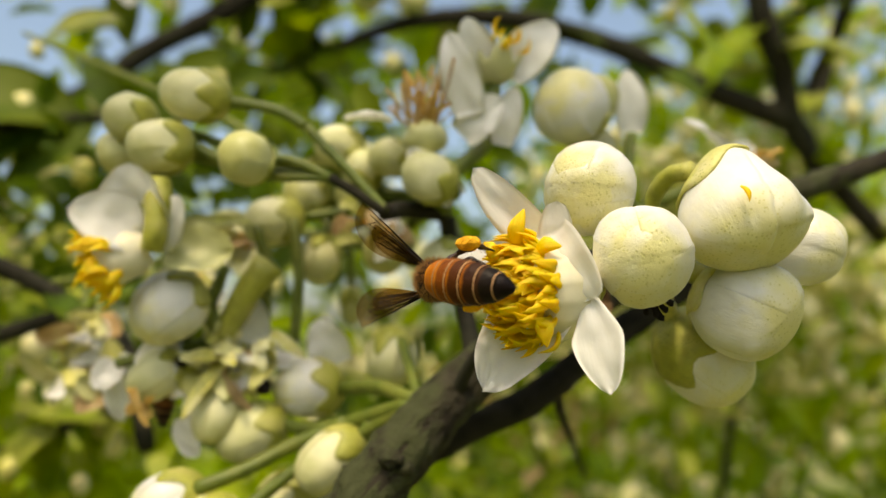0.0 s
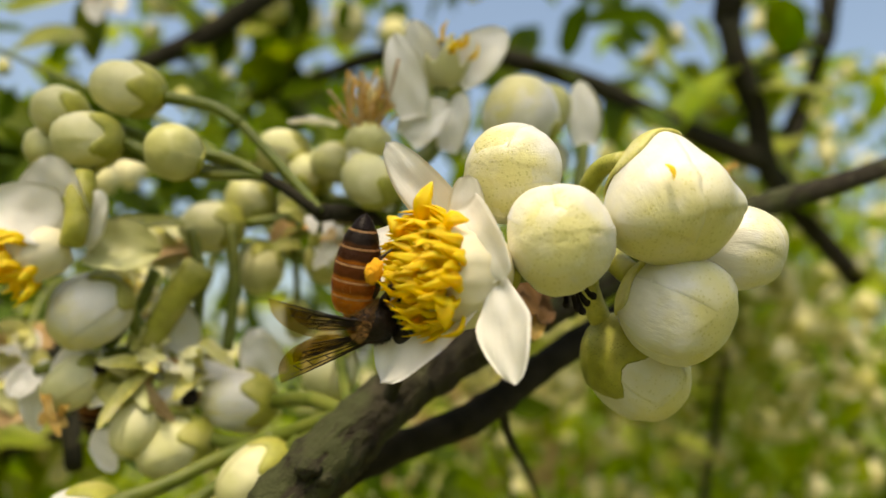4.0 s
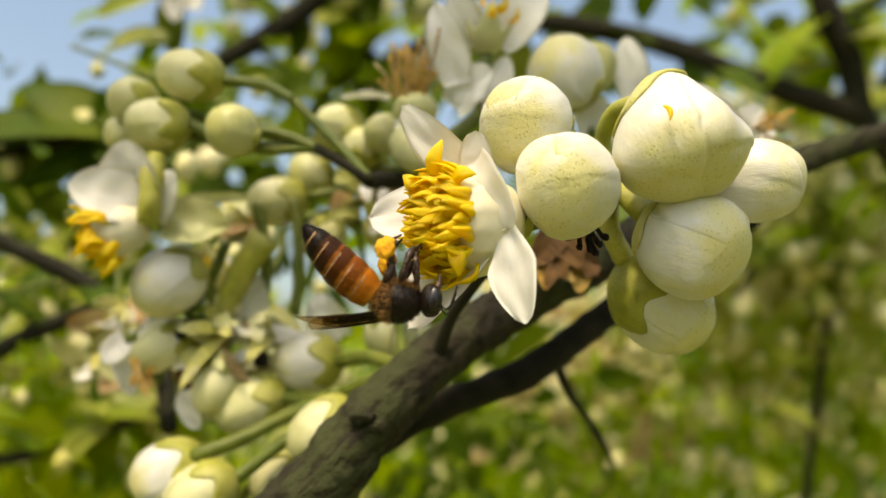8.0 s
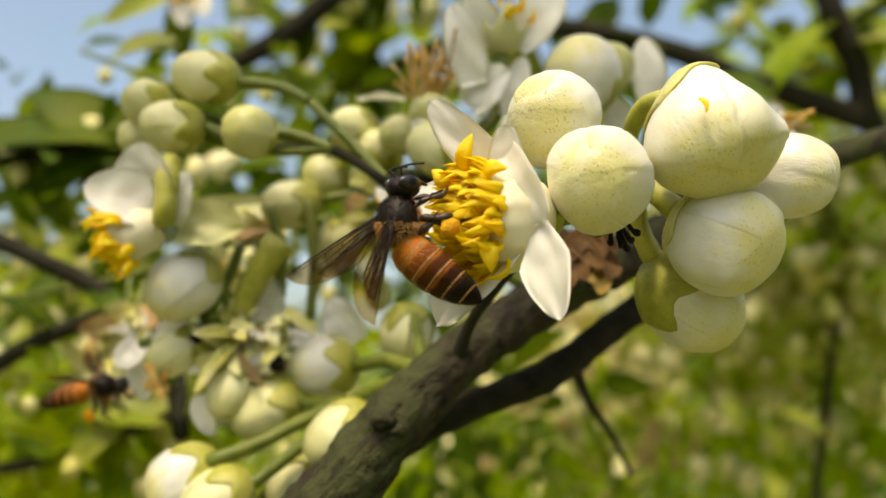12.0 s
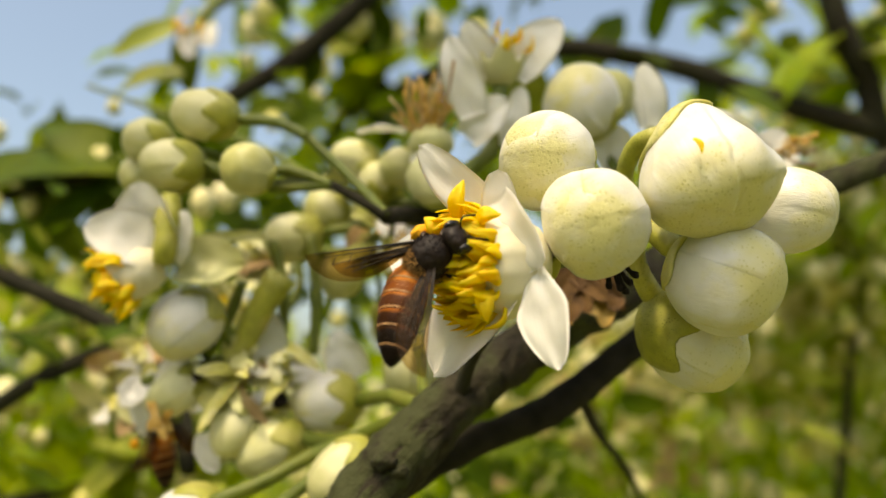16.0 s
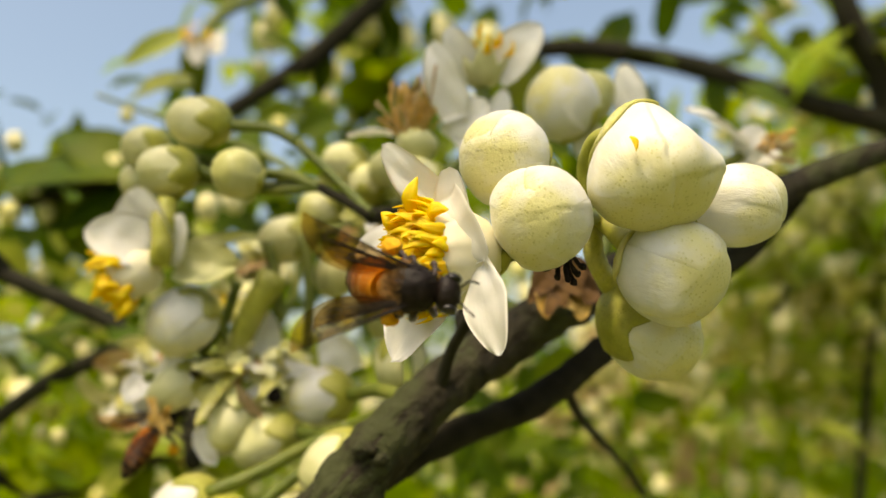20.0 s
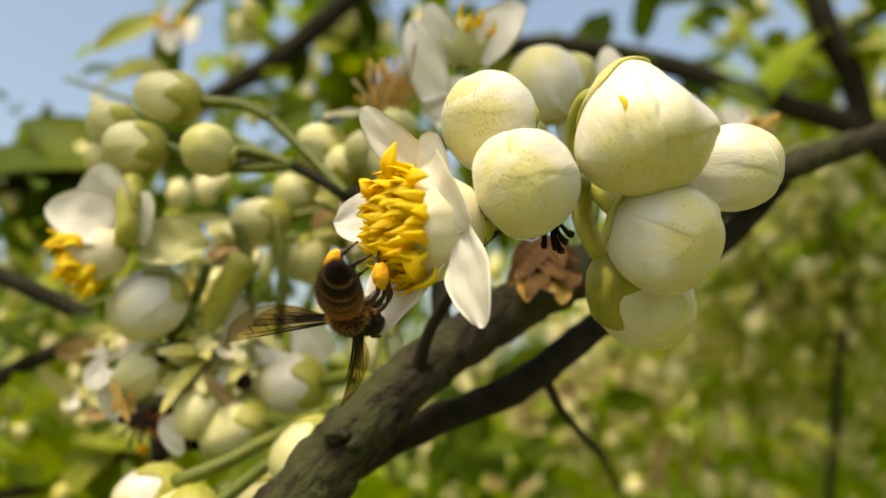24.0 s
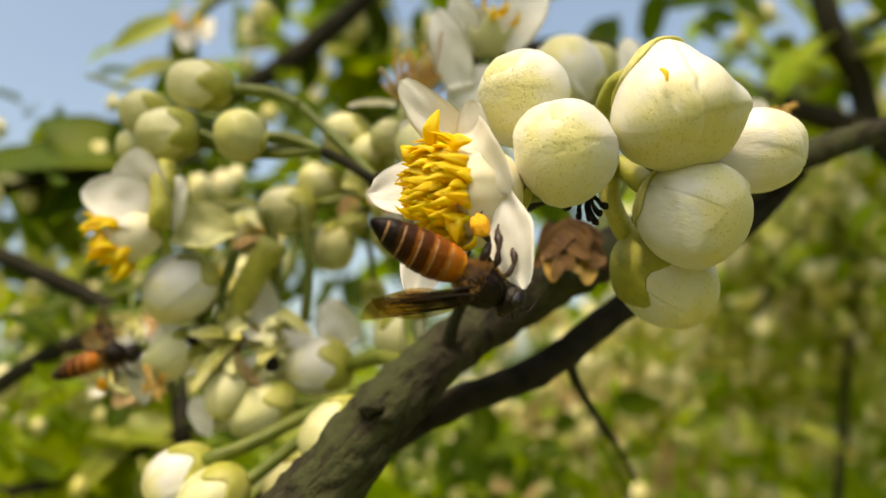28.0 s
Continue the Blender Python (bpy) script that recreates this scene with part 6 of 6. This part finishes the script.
# rows: seconds, place in mm, turn, abdomen's yaw and pitch on the thorax, turn of the left and of the right wings
BEE_ONE_ROWS = [
    (0.0, -0.8, 83.6, 8.5, -85, 1, 76, -12, -60, -46, 18, -20, 54, 28, 27),
    (0.5, -0.7, 86.3, 7.0, -94, 10, 72, -24, -38, -32, 55, -54, 56, 34, 44),
    (1.0, -1.3, 85.6, 5.2, -140, 31, 61, -78, -65, -117, 35, -9, -72, -3, 37),
    (1.5, -0.6, 87.8, 4.7, -162, 34, 49, -25, -56, 62, 73, -166, -61, 24, 36),
    (1.8, -1.3, 86.9, 5.3, 20, -38, 49, 66, -13, 40, -7, -43, 20, -40, 3),
    (2.0, -1.9, 86.0, 5.9, 170, -87, -113, 42, 0, 19, 10, -41, 21, 10, -7),
    (2.4, -2.7, 89.0, 6.3, -154, -16, 55, -63, -41, 24, 56, -1, 61, -24, 62),
    (3.0, -0.7, 89.7, 5.6, 159, 37, 7, -59, -53, -16, 10, 0, -17, 17, 20),
    (3.5, 0.3, 91.8, 4.5, 154, 23, 10, -69, -43, -20, 4, 4, -20, 33, 31),
    (4.0, 2.2, 85.3, 2.8, 153, 16, 17, -73, -37, -24, 2, 11, -23, 12, 50),
    (4.5, 1.5, 78.8, -0.2, 151, 16, 21, -51, -34, -9, 8, 17, -9, 11, 27),
    (6.5, 5.2, 79.9, -0.1, 159, 3, 21, -47, -44, -11, 2, 10, -11, 9, 20),
    (7.0, 5.9, 82.0, -0.3, 148, -16, 17, -68, -41, -22, 0, 9, -19, 3, 14),
    (7.4, 2.9, 80.0, 1.1, 153, 5, 21, -40, 20, -38, 5, 14, -11, 58, 90),
    (8.0, 2.5, 79.5, -1.2, 172, 6, 7, -13, -28, -9, 5, 20, -8, 5, 25),
    (8.5, 2.8, 79.7, -0.7, 164, 0, 52, -6, 16, -42, 67, 87, -51, 7, 45),
    (9.0, -0.0, 81.4, 0.9, 23, -64, 62, 16, 34, 27, -7, -25, -2, -24, 24),
    (9.5, 0.3, 77.5, 2.8, 40, -84, 24, 23, -7, 22, 24, -49, 21, -11, 7),
    (10.0, 0.8, 77.9, 2.2, 129, -86, -85, 65, -42, 31, -3, -41, 31, 1, 9),
    (11.0, 1.3, 77.9, 3.8, 159, -85, -118, 57, -44, 35, 11, -45, 36, -5, -41),
    (11.5, -0.3, 79.2, 6.0, 158, -85, -117, 44, -39, 37, 39, -21, 35, 7, -5),
    (13.5, -0.3, 79.3, 8.9, 70, -57, -22, 36, -30, 15, 54, -57, 38, 21, 5),
    (14.0, 0.2, 79.2, 10.0, 71, -57, -23, 39, -32, 13, 1, -54, 38, 28, 19),
    (15.0, 1.6, 79.0, 11.5, 64, -26, -20, 60, -37, 33, 16, -16, 43, 19, 25),
    (16.0, 3.7, 79.5, 8.0, 94, -28, -20, 56, 30, 9, 29, -18, 20, 23, 61),
    (17.0, 2.4, 79.6, 11.5, 73, 0, -15, 75, -34, 23, 7, -6, 28, 6, 50),
    (17.5, 5.5, 75.2, 7.7, 83, -2, -5, 20, -49, 1, 29, -53, 20, 18, 19),
    (18.0, 7.0, 72.9, 6.4, 89, 3, 3, -22, -53, 5, 23, -29, 11, 9, 30),
    (19.0, 7.2, 71.0, 5.5, 89, 3, 3, -20, -58, 7, 17, -21, 11, 12, 37),
    (20.0, 8.0, 69.2, 2.5, 88, 10, 2, -23, -49, 7, 15, -14, 13, 10, 28),
    (20.5, 6.5, 71.4, 2.8, 110, 25, 7, -22, 9, -9, 12, -6, 2, 17, 67),
    (22.5, 3.5, 82.1, -1.0, 171, 27, 58, -20, -40, 21, 52, 175, -31, 9, 54),
    (23.0, 3.9, 82.7, -1.7, 180, 28, 85, -3, -35, 17, -6, -196, -41, -2, 72),
    (24.0, 1.0, 83.1, -1.2, -153, 11, 79, -20, -4, 76, 40, -195, -70, 35, 61),
    (24.5, 0.8, 80.3, 1.8, 176, 15, 41, -53, -52, -41, 1, 25, -43, 28, 36),
    (25.0, 1.8, 79.0, 2.1, 179, 4, 20, -64, -73, -17, -10, 5, -16, -6, 45),
    (26.0, 2.6, 78.8, 0.3, 134, 11, 3, -50, -16, -20, 12, -3, -14, 1, 33),
    (27.0, 7.1, 80.4, -1.1, 154, -4, 0, -33, -24, -15, 15, 4, -17, 18, -5),
    (28.0, 11.0, 78.5, -2.7, 166, 30, 30, 8, 10, -10, 27, 28, -10, 23, 35),
]
BEE_TWO_ROWS = [
    (0.0, -53.6, 147.1, -1.6, 18, -67, 33, -3, -15, 14, 15, -30, 8, 15, 30),
    (4.0, -56.9, 155.1, -1.2, 25, -70, 26, -3, -15, 14, 15, -30, 8, 15, 30),
    (8.5, -50.0, 143.5, -2.6, 22, -68, 35, -3, -15, 14, 15, -30, 8, 15, 30),
    (9.0, -79.8, 135.2, 17.1, 22, -13, 4, -1, 6, 11, 30, -60, 15, 30, 60),
    (9.3, -67.0, 138.2, 5.5, 22, 6, 7, 3, -12, 11, 30, -60, 15, 30, 60),
    (9.6, -75.1, 139.3, -6.7, 22, -12, 4, -1, 6, 11, 30, -60, 15, 30, 60),
    (10.0, -46.1, 142.5, -6.3, 22, -12, 4, -1, 6, 11, 30, -60, 15, 30, 60),
    (10.4, -48.7, 142.2, -5.5, -2, -54, 134, 13, -23, 6, 30, -60, -17, 30, 60),
    (10.8, -75.4, 138.3, -1.2, 22, -12, 5, 1, -3, 9, 30, -65, 13, 30, 65),
    (11.0, -72.9, 138.6, -1.6, 23, -12, 5, 1, -3, 9, 30, -65, 13, 30, 65),
    (11.5, -68.3, 141.0, -6.1, 23, -6, 6, 0, -0, 9, 30, -65, 13, 30, 65),
    (13.5, -78.6, 144.3, -15.5, 26, -20, 16, -6, -2, 18, 20, -40, 15, 20, 40),
    (14.0, -71.7, 145.5, -16.9, 26, -20, 16, -6, -2, 18, 20, -40, 15, 20, 40),
    (16.0, -60.8, 145.6, -10.0, -26, -70, 162, 3, -15, -8, 15, -30, -14, 15, 30),
    (17.0, -60.1, 146.3, -9.9, 61, -73, 40, 19, -1, 4, 15, -30, -3, 15, 30),
    (18.0, -62.0, 144.2, -8.3, 62, -73, 40, 19, -1, 4, 15, -30, -3, 15, 30),
    (20.0, -56.9, 140.0, -10.3, 49, -40, 27, 10, -9, 13, 15, -30, 7, 15, 30),
    (24.0, -57.6, 146.2, -12.2, -49, -17, -177, -4, -5, -14, 15, -15, -15, 15, 15),
    (25.0, -59.1, 144.8, -14.1, -43, -9, -178, -3, -5, -16, 12, -12, -17, 12, 12),
    (26.0, -59.1, 144.2, -14.9, -42, -22, -175, 0, 0, -16, 15, -15, -17, 15, 15),
    (27.0, -60.0, 141.9, -11.4, 51, -48, -6, 8, 0, 8, 30, -60, 11, 30, 60),
    (28.0, -65.7, 138.5, -3.2, 30, -10, 5, -0, 0, 8, 30, -65, 12, 30, 65),
]
CLUSTER_ROWS = [
    (0.0, 28.90, 92.46, 8.24, -0.63, -0.27, 0.08),
    (0.5, 28.63, 92.41, 8.35, -1.97, 0.30, 0.25),
    (1.0, 28.55, 91.33, 7.96, -2.69, 0.53, 0.55),
    (1.5, 28.15, 91.43, 8.25, -2.66, 0.20, -0.14),
    (2.0, 27.87, 90.89, 8.63, -1.93, 0.77, 0.12),
    (2.5, 28.04, 90.99, 8.89, -1.16, -0.14, -0.39),
    (3.0, 27.98, 90.69, 8.96, -0.10, -0.50, -0.19),
    (3.5, 27.61, 90.84, 9.23, -0.74, 0.12, 0.58),
    (4.0, 27.65, 90.17, 8.15, -2.02, 1.06, -0.08),
    (4.5, 27.43, 90.39, 8.22, -2.38, 1.07, 0.51),
    (6.5, 26.87, 91.86, 9.25, 0.96, 0.02, -0.09),
    (7.0, 26.71, 91.28, 9.44, 1.09, 0.15, -0.93),
    (7.5, 26.58, 91.32, 9.11, 1.20, 0.21, -0.91),
    (8.0, 26.64, 91.38, 8.69, -0.01, -0.00, 0.00),
    (8.5, 26.64, 91.28, 9.38, 1.14, -0.31, -0.47),
    (9.0, 26.77, 91.26, 9.53, 1.66, 0.02, -0.83),
    (9.5, 26.76, 91.30, 9.09, 1.44, 0.25, -0.29),
    (10.0, 26.59, 91.18, 9.42, 1.20, 0.20, -0.54),
    (10.5, 26.75, 91.21, 9.15, 1.35, 0.32, -0.56),
    (11.0, 26.94, 91.30, 9.16, 1.04, 0.10, -0.05),
    (11.5, 26.99, 91.66, 9.19, 0.75, 0.08, 0.05),
    (13.5, 26.79, 90.71, 8.42, -1.35, 0.30, 0.57),
    (14.0, 26.76, 90.93, 8.43, -1.33, -0.35, 0.77),
    (14.5, 26.88, 91.02, 8.51, -1.05, -0.86, 1.58),
    (15.0, 27.07, 91.02, 8.53, -0.35, -0.45, 1.52),
    (15.5, 26.93, 91.06, 8.63, 0.06, -0.42, 1.23),
    (16.0, 26.88, 91.25, 8.63, 0.05, -0.66, 1.11),
    (16.5, 26.97, 90.93, 8.73, -0.31, -0.07, 0.94),
    (17.0, 27.04, 91.00, 8.55, -0.27, -0.29, 1.24),
    (17.5, 26.82, 91.25, 8.63, -0.87, -0.14, 1.31),
    (18.0, 26.95, 90.49, 8.03, -1.37, -1.87, 1.08),
    (18.5, 26.05, 89.56, 7.98, -1.01, -0.36, 0.60),
    (19.0, 25.73, 89.71, 8.10, -0.62, 0.32, 0.32),
    (19.5, 25.62, 89.32, 8.22, -0.44, 1.29, 0.25),
    (20.0, 26.00, 91.08, 8.76, 0.30, 0.51, -0.28),
    (20.5, 25.44, 89.28, 8.31, -0.06, 1.69, -0.00),
    (22.5, 26.55, 90.21, 9.44, 2.98, 0.30, -1.43),
    (23.0, 26.40, 89.97, 9.43, 2.96, -0.08, -0.91),
    (23.5, 26.42, 90.26, 9.51, 3.15, 0.11, -1.93),
    (24.0, 26.46, 90.61, 9.53, 3.26, 0.21, -2.35),
    (24.5, 26.49, 90.30, 9.41, 3.04, 0.02, -1.69),
    (25.0, 26.47, 90.48, 9.33, 2.40, -0.30, -0.99),
    (25.5, 26.15, 89.93, 9.14, 1.73, -0.37, -0.26),
    (26.0, 26.36, 89.80, 9.01, 1.07, -0.40, 0.18),
    (26.5, 26.01, 89.43, 9.25, 0.97, -0.26, 0.51),
    (27.0, 26.21, 89.80, 9.00, 1.00, -0.27, -0.05),
    (27.5, 26.44, 90.03, 9.07, 1.44, 0.32, 0.01),
    (28.0, 26.37, 90.21, 9.25, 1.31, 0.81, 0.23),
]


def ground():
    v = []
    n = 40
    for i in range(n):
        for j in range(n):
            a, b = (2 * i / (n - 1) - 1), (2 * j / (n - 1) - 1)
            x, y = 150 * a * abs(a) ** 1.5, 150 * b * abs(b) ** 1.5
            v.append((x * 1000, y * 1000, 40 * noise.noise(Vector((x * 0.4, y * 0.4, 0)))))
    me = link_mesh("ground", v, grid_faces(n, n, False), M_GRASS, None, Matrix.Translation((0, 0, -1500)), "", "structure")
    return me


ground()


def cling(r, hip, toe, s, name):
    """A leg's turn about its hip, by which it reaches for the stamens."""
    _, x, y, z, rx, ry, rz = min(CLUSTER_ROWS, key=lambda k: abs(k[0] - r[0]))
    hold = {"foreleg": (-21.5, -9.5, 2.0), "middle_leg": (-20.5, -9.5, -1.0), "hind_leg": (-22.0, -9.0, 4.0)}[name]
    body = pose(r[1] * MM, r[2] * MM, r[3] * MM, *r[4:7])
    goal = body.inverted() @ (pose(x * MM, y * MM, z * MM, rx, ry, rz) @ (Vector(hold) * MM))
    turn = (toe - hip).rotation_difference(goal / MM - hip)
    most = radians(42 if name != "hind_leg" else 30)
    if turn.angle > most:
        turn = Matrix.Rotation(most, 3, turn.axis).to_quaternion()
    return Matrix.Translation(hip * MM) @ turn.to_matrix().to_4x4() @ Matrix.Translation(-hip * MM)


def eased(rows):
    """Rows with steps put in between wherever a thing turns far from one row to the next."""
    out = [rows[0]]
    for (t0, a), (t1, b) in zip(rows, rows[1:]):
        qa, qb = a.to_quaternion(), b.to_quaternion()
        far = qa.rotation_difference(qb).angle
        n = max(1, math.ceil(min(far, 2 * math.pi - far) / radians(70)))
        for i in range(1, n):
            u = i / n
            out.append((t0 + (t1 - t0) * u, Matrix.LocRotScale(a.translation.lerp(b.translation, u), qa.slerp(qb, u), None)))
        out.append((t1, b))
    return out


def motions():
    for (b, ab, wings, legs), rows in ((bee_one, BEE_ONE_ROWS), (bee_two, BEE_TWO_ROWS)):
        walk(b, eased([(r[0], Matrix.Translation(ORIGIN) @ pose(r[1] * MM, r[2] * MM, r[3] * MM, *r[4:7])) for r in rows]))
        walk(ab, eased([(r[0], pose(-2.6 * MM, 0, -0.5 * MM, 0, r[8], r[7])) for r in rows]))
        for w, s, name in wings:
            x, tuck = (0.6, 0) if name == "forewing" else (-0.7, -s * 4)
            k = 9 if s > 0 else 12
            walk(w, eased([(r[0], pose(x * MM, s * 1.6 * MM, 1.2 * MM, *r[k:k + 3]) @ pose(0, 0, 0, 0, 0, -tuck)) for r in rows]))
        if b is bee_one[0]:
            for leg, hip, toe, s, name in legs:
                walk(leg, eased([(r[0], cling(r, hip, toe, s, name)) for r in rows]))
    walk(cluster, [(t, Matrix.Translation(ORIGIN) @ pose(x * MM, y * MM, z * MM, rx, ry, rz)) for t, x, y, z, rx, ry, rz in CLUSTER_ROWS])


motions()
